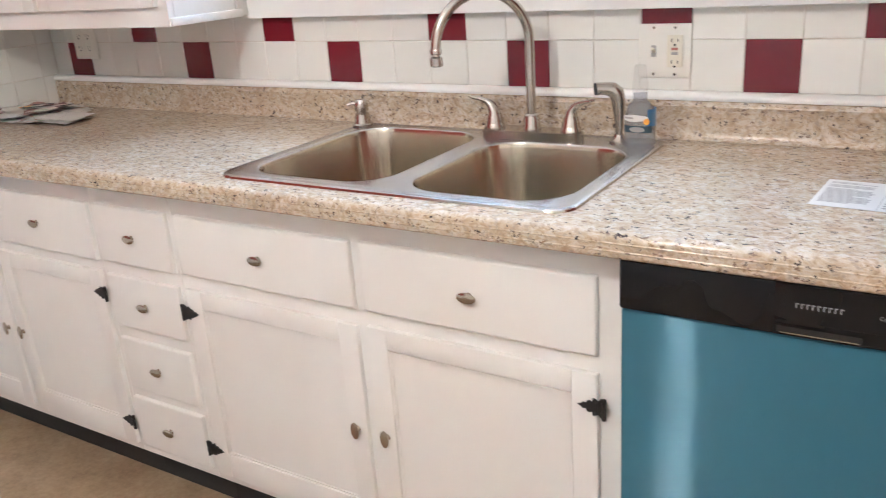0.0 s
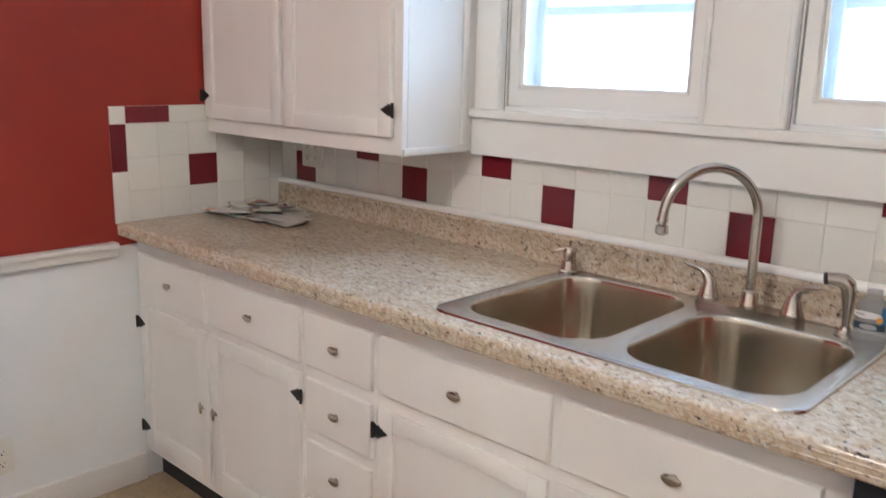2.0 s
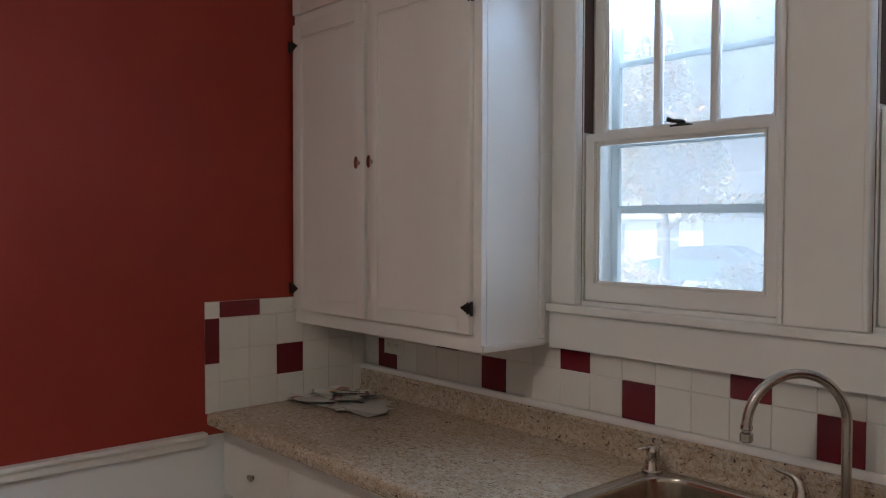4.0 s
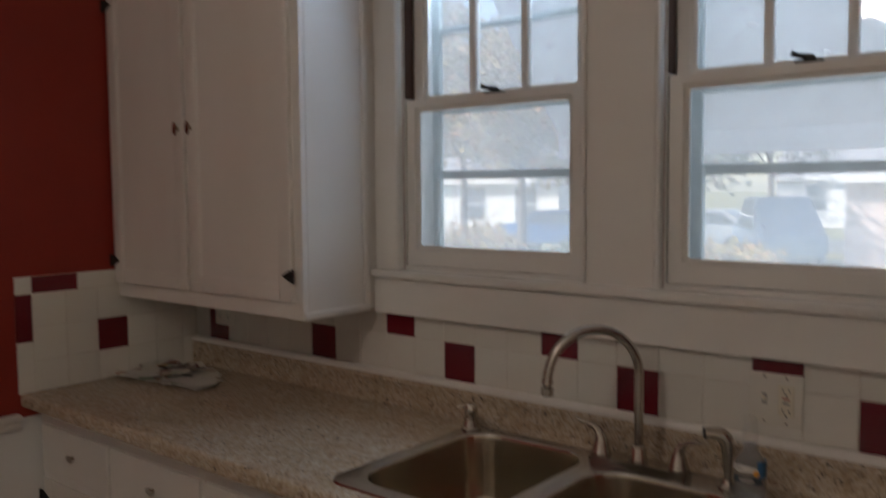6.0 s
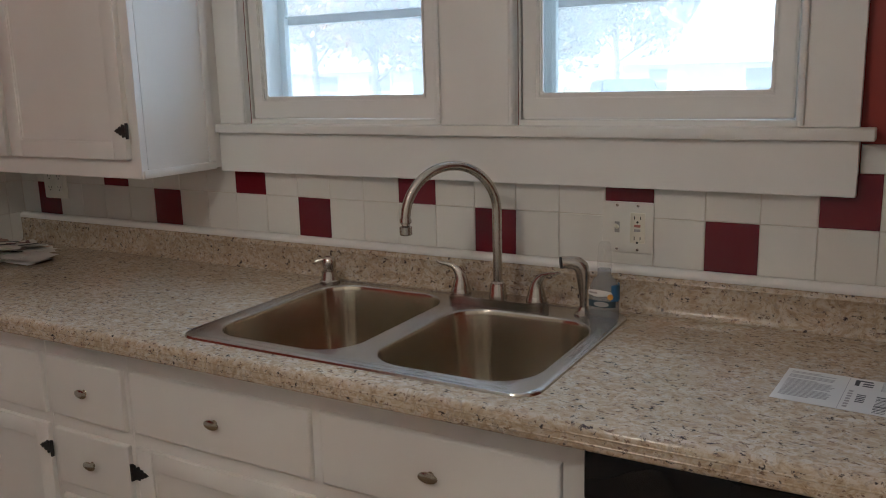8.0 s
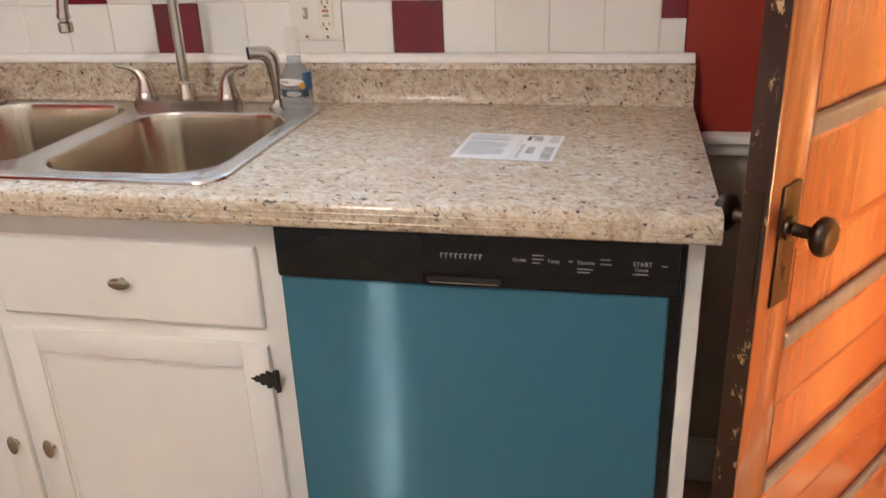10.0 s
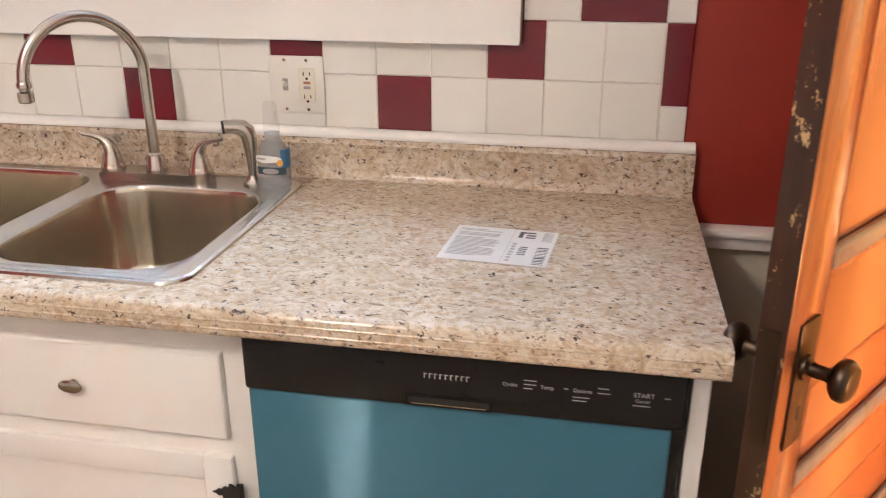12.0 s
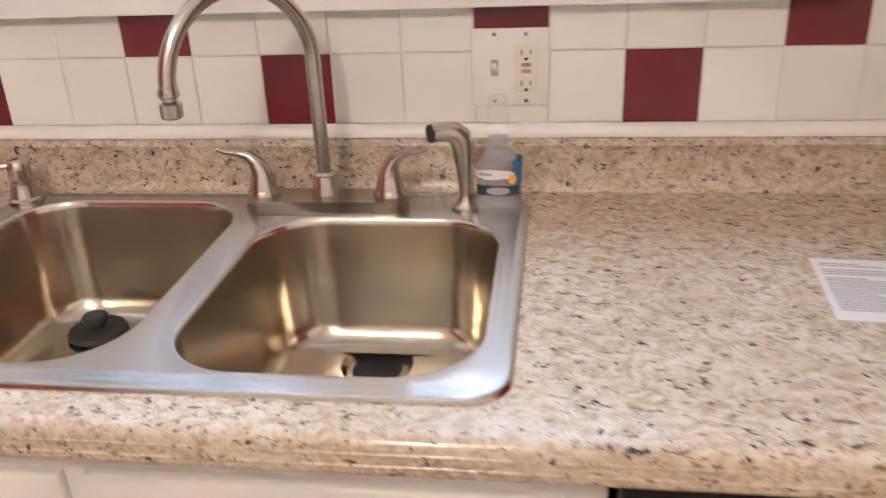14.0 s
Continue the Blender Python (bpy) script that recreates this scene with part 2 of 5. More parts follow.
# ---- building blocks ----
def box(bm, x0, x1, y0, y1, z0, z1, bevel=0.0, seg=2, mat=0):
    g = bmesh.ops.create_cube(bm, size=1)
    vs = g["verts"]
    for v in vs:
        v.co = Vector(((x0 + x1) / 2 + v.co.x * (x1 - x0), (y0 + y1) / 2 + v.co.y * (y1 - y0), (z0 + z1) / 2 + v.co.z * (z1 - z0)))
    faces = list({f for v in vs for f in v.link_faces})
    for f in faces:
        f.material_index = mat
    if bevel:
        edges = list({e for v in vs for e in v.link_edges})
        r = bmesh.ops.bevel(bm, geom=edges, offset=bevel, segments=seg, affect="EDGES", profile=0.5)
        for f in r["faces"]:
            f.material_index = mat
    return bm


def boxes(*specs, bevel=0.0, seg=2):
    bm = bmesh.new()
    for s in specs:
        box(bm, *s, bevel=bevel, seg=seg)
    return bm


def tube(bm, pts, radii, n=16, cap=True):
    """A round rod through points; radii one number or one for each point."""
    pts = [Vector(p) for p in pts]
    if isinstance(radii, (int, float)):
        radii = [radii] * len(pts)
    rings, prev = [], None
    for i, p in enumerate(pts):
        d = (pts[min(i + 1, len(pts) - 1)] - pts[max(i - 1, 0)]).normalized()
        if prev is None:
            u = d.orthogonal().normalized()
        else:
            u = (prev - d * prev.dot(d)).normalized()
        prev, w = u, d.cross(u)
        rings.append([bm.verts.new(p + (u * math.cos(a) + w * math.sin(a)) * radii[i]) for a in (2 * math.pi * k / n for k in range(n))])
    for a, b in zip(rings, rings[1:]):
        for k in range(n):
            bm.faces.new((a[k], a[(k + 1) % n], b[(k + 1) % n], b[k]))
    if cap:
        bm.faces.new(rings[0][::-1])
        bm.faces.new(rings[-1])
    return bm


def lathe(bm, profile, centre=(0, 0, 0), n=24, axis="z"):
    """Turns (radius, height) pairs about an axis through centre."""
    rings = []
    for r, h in profile:
        ring = []
        for k in range(n):
            a = 2 * math.pi * k / n
            c, s = r * math.cos(a), r * math.sin(a)
            v = {"z": (c, s, h), "y": (c, -h, s), "x": (h, c, s)}[axis]
            ring.append(bm.verts.new(Vector(centre) + Vector(v)))
        rings.append(ring)
    for a, b in zip(rings, rings[1:]):
        for k in range(n):
            bm.faces.new((a[k], a[(k + 1) % n], b[(k + 1) % n], b[k]))
    bm.faces.new(rings[0][::-1])
    bm.faces.new(rings[-1])
    bmesh.ops.recalc_face_normals(bm, faces=bm.faces)
    return bm


def prism(bm, outline, z0, z1, mat=0):
    """Stands an outline of (x, y) pairs up between two heights."""
    lo, hi = [bm.verts.new((x, y, z0)) for x, y in outline], [bm.verts.new((x, y, z1)) for x, y in outline]
    n = len(outline)
    fs = [bm.faces.new(lo[::-1]), bm.faces.new(hi)] + [bm.faces.new((lo[k], lo[(k + 1) % n], hi[(k + 1) % n], hi[k])) for k in range(n)]
    for f in fs:
        f.material_index = mat
    return bm


def extrude_x(bm, profile, x0, x1):
    """Draws a (y, z) outline along x."""
    a, b = [bm.verts.new((x0, y, z)) for y, z in profile], [bm.verts.new((x1, y, z)) for y, z in profile]
    n = len(profile)
    bm.faces.new(a[::-1]), bm.faces.new(b)
    for k in range(n):
        bm.faces.new((a[k], a[(k + 1) % n], b[(k + 1) % n], b[k]))
    bmesh.ops.recalc_face_normals(bm, faces=bm.faces)
    return bm


def mesh_of(name, bm, *mats, smooth=False):
    me = bpy.data.meshes.new(name)
    bm.normal_update()
    if smooth:
        for f in bm.faces:
            f.smooth = True
        for e in bm.edges:
            e.smooth = len(e.link_faces) == 2 and e.calc_face_angle(0) < radians(40)
    bm.to_mesh(me)
    bm.free()
    for m in mats:
        me.materials.append(m)
    return me


def part(name, bm, mat, parent, label="", smooth=False):
    mats = mat if isinstance(mat, (list, tuple)) else (mat,)
    ob = new(name, mesh_of(name, bm, *mats, smooth=smooth))
    ob.parent = parent
    if label:
        tagged(ob, label)
    return ob


def thing(name, label, category, group="", at=(0, 0, 0)):
    ob = new(name)
    ob.location = at
    ob.empty_display_size = 0.1
    return tagged(ob, label, category, group)


def solid(name, bm, mat, label, category, group="", kind="", smooth=False):
    mats = mat if isinstance(mat, (list, tuple)) else (mat,)
    return tagged(new(name, mesh_of(name, bm, *mats, smooth=smooth)), label, category, group, kind)


# ---- the room ----
LEFT, RIGHT, BACK, REAR, TOP = -0.14, 3.36, 0.008, -3.7, 2.62
RAIL = 0.838
W1, W2, SILL, HEAD = (0.924, 1.527), (1.730, 2.324), 1.318, 2.30
DOOR_Y0, DOOR_Y1 = -0.87, -0.03

bm = bmesh.new()
# right of x 2.74 the lower wall gets the colour darkened for door shade
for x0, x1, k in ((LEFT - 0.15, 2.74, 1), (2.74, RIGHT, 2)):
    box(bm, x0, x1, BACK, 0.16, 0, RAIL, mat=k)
for x0, x1, z0, z1 in ((LEFT - 0.15, RIGHT, RAIL, SILL), (LEFT - 0.15, W1[0], SILL, HEAD), (W1[1], W2[0], SILL, HEAD), (W2[1], RIGHT, SILL, HEAD), (LEFT - 0.15, RIGHT, HEAD, TOP)):
    box(bm, x0, x1, BACK, 0.16, z0, z1)
wall_north = solid("wall_north", bm, (RED, WAINSCOT, DOOR_SHADE_OLIVE), "red painted wall with two windows over the counter", "wall", kind="structure")
bm = boxes((LEFT - 0.15, LEFT, REAR, BACK, RAIL, TOP))
box(bm, LEFT - 0.15, LEFT, REAR, BACK, 0, RAIL, mat=1)
wall_west = solid("wall_west", bm, (RED, WAINSCOT), "red wall over a cool white lower part", "wall", kind="structure")
bm = boxes((RIGHT, RIGHT + 0.12, DOOR_Y1, 0.16, 0, TOP), (RIGHT, RIGHT + 0.12, DOOR_Y0, DOOR_Y1, 2.05, TOP), (RIGHT, RIGHT + 0.12, REAR, DOOR_Y0, 0, TOP))
solid("wall_east", bm, CEILING, "off-white wall with the doorway to the hall", "wall", kind="structure")
bm = boxes((LEFT - 0.15, RIGHT + 0.12, REAR - 0.12, REAR, 0, TOP))
solid("wall_south", bm, CEILING, "plain off-white kitchen wall", "wall", kind="structure")
solid("floor", boxes((LEFT - 0.15, RIGHT, REAR - 0.12, 0.16, -0.12, 0)), VINYL, "worn tan vinyl kitchen floor", "floor", kind="structure")
solid("ceiling", boxes((LEFT - 0.15, RIGHT + 0.12, REAR - 0.12, 0.16, TOP, TOP + 0.1)), CEILING, "plain off-white kitchen ceiling", "ceiling", kind="structure")

def ring_frame(bm, x0, x1, z0, z1, left, right, low, high, y0, y1, bevel=0.002):
    """A frame in one piece with mitred corners: the widths of its four members."""
    corners = ((x0, z0, left, low), (x1, z0, -right, low), (x1, z1, -right, -high), (x0, z1, left, -high))
    loops = [[bm.verts.new((x + dx * k, y, z + dz * k)) for x, z, dx, dz in corners] for y, k in ((y0, 0), (y0, 1), (y1, 1), (y1, 0))]
    for i in range(4):
        ring_between(bm, loops[i], loops[(i + 1) % 4])
    bmesh.ops.recalc_face_normals(bm, faces=bm.faces)
    if bevel:
        bm.normal_update()
        es = [e for e in bm.edges if e.calc_face_angle(0) > radians(40)]
        bmesh.ops.bevel(bm, geom=es, offset=bevel, segments=2, affect="EDGES")
    return bm


def ring_between(bm, A, B):
    n = len(A)
    for k in range(n):
        bm.faces.new((A[k], A[(k + 1) % n], B[(k + 1) % n], B[k]))


# chair rails and baseboards
def moulding(name, x0, x1, y0, y1, z0, z1, label=""):
    bm = boxes((x0, x1, y0, y1, z0, z1), bevel=0.005)
    return solid(name, bm, TRIM, label, "trim", kind="structure", smooth=True)


moulding("trim", LEFT, LEFT + 0.022, REAR, -0.66, 0.808, 0.838, "white chair rail under the red paint")
moulding("trim", LEFT, LEFT + 0.036, REAR, -0.66, 0.8385, 0.856, "rounded cap of the white chair rail")
moulding("trim", 2.79, RIGHT, -0.02, BACK - 0.0005, 0.812, 0.838, "white chair rail behind the door")
moulding("trim", 2.79, RIGHT, -0.034, BACK - 0.0005, 0.8385, 0.856, "white chair rail cap behind the door")
moulding("baseboard", LEFT, LEFT + 0.018, REAR, -0.6, 0, 0.1, "tall white baseboard under the chair rail")
moulding("baseboard", 2.765, RIGHT, -0.014, BACK - 0.0005, 0, 0.115, "white baseboard behind the door")
moulding("baseboard", RIGHT - 0.018, RIGHT, REAR, DOOR_Y0 - 0.1, 0, 0.115, "white baseboard by the doorway")


def window(name, x0, x1, label):
    """A double-hung sash window with three tall lights above and one below, and a storm window outside."""
    w = thing(name, label, "window")
    w["kind"] = "structure"
    z0, z1, mid = SILL, HEAD, 1.795
    part("window_frame", ring_frame(bmesh.new(), x0, x1, z0 - 0.02, z1, 0.005, 0.005, 0.032, 0.02, 0.001, 0.165, 0.0005), TRIM, w)
    part("outer_sill", boxes((x0, x1, 0.166, 0.22, z0 - 0.03, z0 + 0.005), bevel=0.003), TRIM, w)
    for a in (x0 + 0.0052, x1 - 0.0077):
        part("sash_channel", boxes((a, a + 0.0025, 0.002, 0.04, mid + 0.018, z1 - 0.021)), DARK_WOOD, w, "bare dark wood sash channel")
    a, b = x0 + 0.0085, x1 - 0.0085

    def sash(pname, zb, zt, y, rail_b, rail_t, bars):
        s = 0.036
        ob = part(pname, ring_frame(bmesh.new(), a, b, zb, zt, s, s, rail_b, rail_t, y, y + 0.033, 0.003), TRIM, w, smooth=True)
        for f in bars:
            x = a + s + (b - a - 2 * s) * f
            part("muntin", boxes((x - 0.011, x + 0.011, y + 0.004, y + 0.028, zb + rail_b, zt - rail_t), bevel=0.005), TRIM, ob, smooth=True)
        g = 0.01
        part("glazing_bead", ring_frame(bmesh.new(), a + s, b - s, zb + rail_b, zt - rail_t, g, g, g, g, y + 0.004, y + 0.014, 0.0035), TRIM, ob)
        cuts = [0] + list(bars) + [1]
        for f0, f1 in zip(cuts, cuts[1:]):
            xa, xb = a + s + (b - a - 2 * s) * f0, a + s + (b - a - 2 * s) * f1
            pane = part("pane", boxes((xa, xb, y + 0.015, y + 0.018, zb + rail_b, zt - rail_t)), PANE, ob, "slightly dusty glass pane")
            pane.visible_shadow = False
        return ob

    sash("lower_sash", z0 + 0.014, mid + 0.012, 0.004, 0.048, 0.024, [])
    sash("upper_sash", mid - 0.018, z1 - 0.021, 0.042, 0.034, 0.05, [0.335, 0.67])
    # storm window
    y = 0.125
    storm = part("storm_window", ring_frame(bmesh.new(), a, b, z0 + 0.013, z1 - 0.021, 0.028, 0.028, 0.017, 0.03, y, y + 0.018, 0.002), STORM, w, "dull aluminium storm window frame")
    for r, t in ((1.582, 1.606), (2.008, 2.026), (1.775, 1.81)):
        part("storm_bar", boxes((a + 0.028, b - 0.028, y, y + 0.018, r, t), bevel=0.002), STORM, storm)
    for r, t in ((z0 + 0.03, 1.582), (1.606, 1.775), (1.81, 2.008), (2.026, z1 - 0.05)):
        pane = part("storm_pane", boxes((a + 0.028, b - 0.028, y + 0.008, y + 0.011, r, t)), STORM_PANE, storm, "dusty storm glass")
        pane.visible_shadow = False
    bm = bmesh.new()
    box(bm, a + 0.028, a + 0.04, y - 0.02, y - 0.002, z0 + 0.013, 1.6, 0.002)
    part("track", bm, STORM, storm)
    # the latch on the meeting rail
    cx = (x0 + x1) / 2 + 0.01
    bm = boxes((cx - 0.028, cx + 0.028, 0.008, 0.034, mid + 0.0122, mid + 0.018), bevel=0.002)
    lock = part("sash_lock", bm, BLACK_IRON, w, "black iron sash lock")
    bm = bmesh.new()
    lathe(bm, [(0.012, 0), (0.012, 0.008), (0.007, 0.012)], (cx, 0.02, mid + 0.018), 16)
    tube(bm, [(cx, 0.02, mid + 0.026), (cx - 0.02, 0.01, mid + 0.028), (cx - 0.032, 0.004, mid + 0.033)], [0.006, 0.005, 0.007], 10)
    part("lever", bm, BLACK_IRON, lock, smooth=True)
    return w


window("window_1", *W1, "white double-hung window above the counter, storm window outside")
window("window_2", *W2, "white double-hung window above the sink, storm window outside")

casing = thing("trim", "wide white painted window casing round both windows", "trim")
casing["kind"] = "structure"
for x0, x1 in ((0.828, W1[0]), (W1[1], W2[0]), (W2[1], 2.434)):
    part("casing_board", boxes((x0, x1, -0.021, 0, SILL + 0.0005, HEAD + 0.0), bevel=0.002), TRIM, casing)
part("head_board", boxes((0.828, 2.434, -0.021, 0, HEAD + 0.0005, HEAD + 0.12), bevel=0.002), TRIM, casing)
for x in (W1[0] - 0.006, W1[1] + 0.006, W2[0] - 0.006, W2[1] + 0.006):
    part("stop_bead", boxes((x - 0.007, x + 0.007, -0.03, -0.0212, SILL + 0.001, HEAD), bevel=0.005, seg=3), TRIM, casing, smooth=True)
part("window_stool", boxes((0.828, 2.462, -0.046, 0.004, SILL - 0.0235, SILL), bevel=0.003, seg=3), TRIM, casing, "white window stool with a square front", smooth=True)
part("apron", boxes((0.828, 2.436, -0.03, -0.0, 1.1875, SILL - 0.0238), bevel=0.002), TRIM, casing, "white board under the stool")


# ---- cupboards ----
def knob(parent, x, y, z, upright=False, label="oval brushed nickel knob"):
    """An oval knob that stands out towards -y."""
    bm = bmesh.new()
    lathe(bm, [(0.0075, 0), (0.006, 0.003), (0.0048, 0.007), (0.006, 0.0125), (0.012, 0.0145), (0.0155, 0.0175), (0.0150, 0.0205), (0.010, 0.0235), (0.004, 0.0248)], (0, 0, 0), 20, "y")
    for v in bm.verts:
        if -v.co.y > 0.011:
            v.co.x *= 0.7 if upright else 1.32
            v.co.z *= 1.32 if upright else 0.7
        v.co.y *= 0.6
    ob = part("knob", bm, KNOB, parent, label, smooth=True)
    ob.location = Vector((x, y, z)) - (parent.location if parent.parent is None else Vector((0, 0, 0)))
    return ob


def hinge(parent, x, y, z, side):
    """A black butterfly hinge leaf. side 1: its point looks to +x."""
    half = [(-0.014, 0.0145), (-0.011, 0.0195), (-0.004, 0.018), (-0.001, 0.0125), (0.004, 0.0165), (0.009, 0.017), (0.0105, 0.0095), (0.016, 0.0115), (0.0205, 0.0095), (0.0215, 0.005), (0.028, 0.0062), (0.0315, 0.0025)]
    out = [(px, -pz) for px, pz in half] + [(0.038, 0)] + half[::-1]
    bm = bmesh.new()
    lo, hi = [], []
    for px, pz in out:
        lo.append(bm.verts.new((side * px, 0, pz)))
        hi.append(bm.verts.new((side * px, -0.0025, pz)))
    n = len(out)
    bm.faces.new(lo), bm.faces.new(hi)
    for k in range(n):
        bm.faces.new((lo[k], lo[(k + 1) % n], hi[(k + 1) % n], hi[k]))
    tube(bm, [(-side * 0.012, -0.004, -0.02), (-side * 0.012, -0.004, 0.02)], 0.0042, 10)
    for dz in (-0.012, 0.012):
        lathe(bm, [(0.0035, 0.002), (0.003, 0.0045), (0.001, 0.005)], (side * 0.004, 0, dz), 10, "y")
    bmesh.ops.recalc_face_normals(bm, faces=bm.faces)
    ob = part("hinge", bm, BLACK_IRON, parent, "black butterfly hinge")
    ob.location = (x, y, z)
    return ob


def panel_door(parent, name, x0, x1, z0, z1, y, thick=0.017, stile=0.048, top=0.045, foot=0.07):
    zi0, zi1, xi0, xi1 = z0 + foot, z1 - top, x0 + stile, x1 - stile
    do = part(name, boxes((xi0 - 0.004, xi1 + 0.004, y + 0.0075, y + thick, zi0 - 0.004, zi1 + 0.004)), WHITE, parent)
    for a, b in ((x0, xi0), (xi1, x1)):
        part("stile", boxes((a, b, y, y + thick, z0, z1), bevel=0.0022), WHITE, do, smooth=True)
    for a, b in ((z0, zi0), (zi1, z1)):
        part("rail", boxes((xi0, xi1, y + 0.0003, y + thick, a, b), bevel=0.0018), WHITE, do, smooth=True)
    part("panel_moulding", ring_frame(bmesh.new(), xi0, xi1, zi0, zi1, 0.008, 0.008, 0.008, 0.008, y + 0.0035, y + 0.0074, 0.0018), WHITE, do, smooth=True)
    return do


def drawer_front(parent, x0, x1, z0, z1, y, thick=0.017):
    bm = boxes((x0, x1, y, y + thick, z0, z1))
    bmesh.ops.bevel(bm, geom=[e for e in bm.edges if all(v.co.y < y + 0.001 for v in e.verts)], offset=0.006, segments=3, profile=0.6, affect="EDGES")
    return part("drawer", bm, WHITE, parent, smooth=True)


YB = -0.585
YF = -0.597


def base_unit(name, label, x0, x1, drawers, doors):
    u = thing(name, label, "kitchen cabinet", "base cabinets along the wall")
    for a in (x0, x1 - 0.018):
        part("side", boxes((a, a + 0.018, YB + 0.02, -0.024, 0.103, 0.869)), WHITE, u)
    part("bottom", boxes((x0 + 0.018, x1 - 0.018, YB + 0.02, -0.035, 0.103, 0.121)), WHITE, u)
    part("back", boxes((x0 + 0.018, x1 - 0.018, -0.034, -0.024, 0.103, 0.72)), WHITE, u)
    part("face_frame", boxes((x0, x1, YB, YB + 0.0195, 0.103, 0.869), bevel=0.001), WHITE, u)
    part("toe_kick", boxes((x0, x1, -0.536, -0.521, 0.0, 0.1025)), KICK, u, "black toe kick board")
    for a, b, c, d in drawers:
        dr = drawer_front(u, a, b, c, d, YF)
        knob(dr, (a + b) / 2, YF, (c + d) / 2)
    for a, b, c, d, side in doors:
        do = panel_door(u, "door", a, b, c, d, YF)
        knob(do, b - 0.026 if side < 0 else a + 0.026, YF, 0.385, True)
        for hz in (0.573, 0.2):
            hinge(do, a - 0.002 if side < 0 else b + 0.002, YF - 0.0005, hz, 1 if side < 0 else -1)
    return u


base_unit("base_cabinet", "white painted two-door base cabinet with two drawers in the corner", LEFT + 0.001, 0.757, [(-0.122, 0.281, 0.66, 0.812), (0.305, 0.745, 0.66, 0.812)], [(-0.122, 0.283, 0.127, 0.632, -1), (0.302, 0.745, 0.127, 0.632, 1)])
base_unit("drawer_cabinet", "white painted stack of four narrow drawers with oval knobs", 0.758, 1.04, [(0.772, 1.028, 0.664, 0.812), (0.772, 1.028, 0.488, 0.63), (0.772, 1.028, 0.308, 0.455), (0.772, 1.028, 0.13, 0.281)], [])
base_unit("sink_cabinet", "white painted two-door sink cabinet beside the dishwasher", 1.041, 2.112, [(1.06, 1.556, 0.668, 0.813), (1.582, 2.07, 0.668, 0.815)], [(1.056, 1.555, 0.127, 0.632, -1), (1.58, 2.071, 0.127, 0.635, 1)])
solid("end_panel", boxes((2.73, 2.754, -0.6, -0.024, 0, 0.869), bevel=0.002), WHITE, "white painted end panel between dishwasher and door", "cabinet panel")

# wall cabinet
uc = thing("wall_cabinet", "tall white painted wall cabinet with two doors in the corner", "kitchen cabinet")
UX0, UX1, UZ0, UY, UF = LEFT + 0.001, 0.826, 1.199, -0.306, -0.323
for a in (UX0, UX1 - 0.018):
    part("side", boxes((a, a + 0.018, UY + 0.0205, 0, UZ0, 2.6)), WHITE, uc)
for a in (UZ0, 2.582):
    part("shelf", boxes((UX0 + 0.018, UX1 - 0.018, UY + 0.0205, 0, a, a + 0.018)), WHITE, uc)
part("back", boxes((UX0 + 0.018, UX1 - 0.018, -0.01, 0, UZ0 + 0.018, 2.582)), WHITE, uc)
part("face_frame", boxes((UX0, UX1, UY, UY + 0.02, UZ0 - 0.004, 2.6), bevel=0.002), WHITE, uc)
part("side_moulding", boxes((UX1, UX1 + 0.009, UY + 0.001, -0.053, UZ0 - 0.003, UZ0 + 0.018), bevel=0.003), WHITE, uc, smooth=True)
part("side_moulding", boxes((UX1, UX1 + 0.009, -0.075, -0.053, UZ0 + 0.0182, 2.6), bevel=0.003), WHITE, uc, smooth=True)
for a, b, side in ((-0.125, 0.302, -1), (0.322, 0.795, 1)):
    do = panel_door(uc, "door", a, b, 1.245, 2.25, UF, stile=0.05, top=0.05, foot=0.045)
    knob(do, b - 0.026 if side < 0 else a + 0.022, UF, 1.745, True)
    for hz in (1.318, 2.175):
        hinge(do, a - 0.002 if side < 0 else b + 0.002, UF - 0.0005, hz, 1 if side < 0 else -1)
for a, b in ((-0.125, 0.302), (0.322, 0.795)):
    panel_door(uc, "top_door", a, b, 2.285, 2.56, UF, stile=0.05, top=0.045, foot=0.045)

# ---- counter with its sink cut-out ----
SX0, SX1, SY0, SY1 = 1.212, 2.022, -0.593, -0.058
ct = thing("countertop", "cream granite-look laminate countertop with a rounded front edge", "countertop")
CX1, CF, CT, CB = 2.768, -0.648, 0.914, 0.871


def edge_profile(y_in):
    r = 0.0145
    pts = [(y_in, CB), (CF + 0.006, CB)]
    for k in range(7):
        a = math.pi + math.pi / 2 - k * (math.pi / 2) / 6
        pts.append((CF + 0.008 + 0.008 * math.cos(a), CB + 0.008 + 0.008 * math.sin(a)))
    for c in (0.0295, 0.0165):
        pts += [(CF - 0.0011 * math.cos(math.pi / 2 * j / 3), CT - c + 0.0019 * j / 3) for j in (-3, -2, -1, 0, 1, 2, 3)]
    for k in range(9):
        a = math.pi - k * (math.pi / 2) / 8
        pts.append((CF + r + r * math.cos(a), CT - r + r * math.sin(a)))
    pts.append((y_in, CT))
    return pts


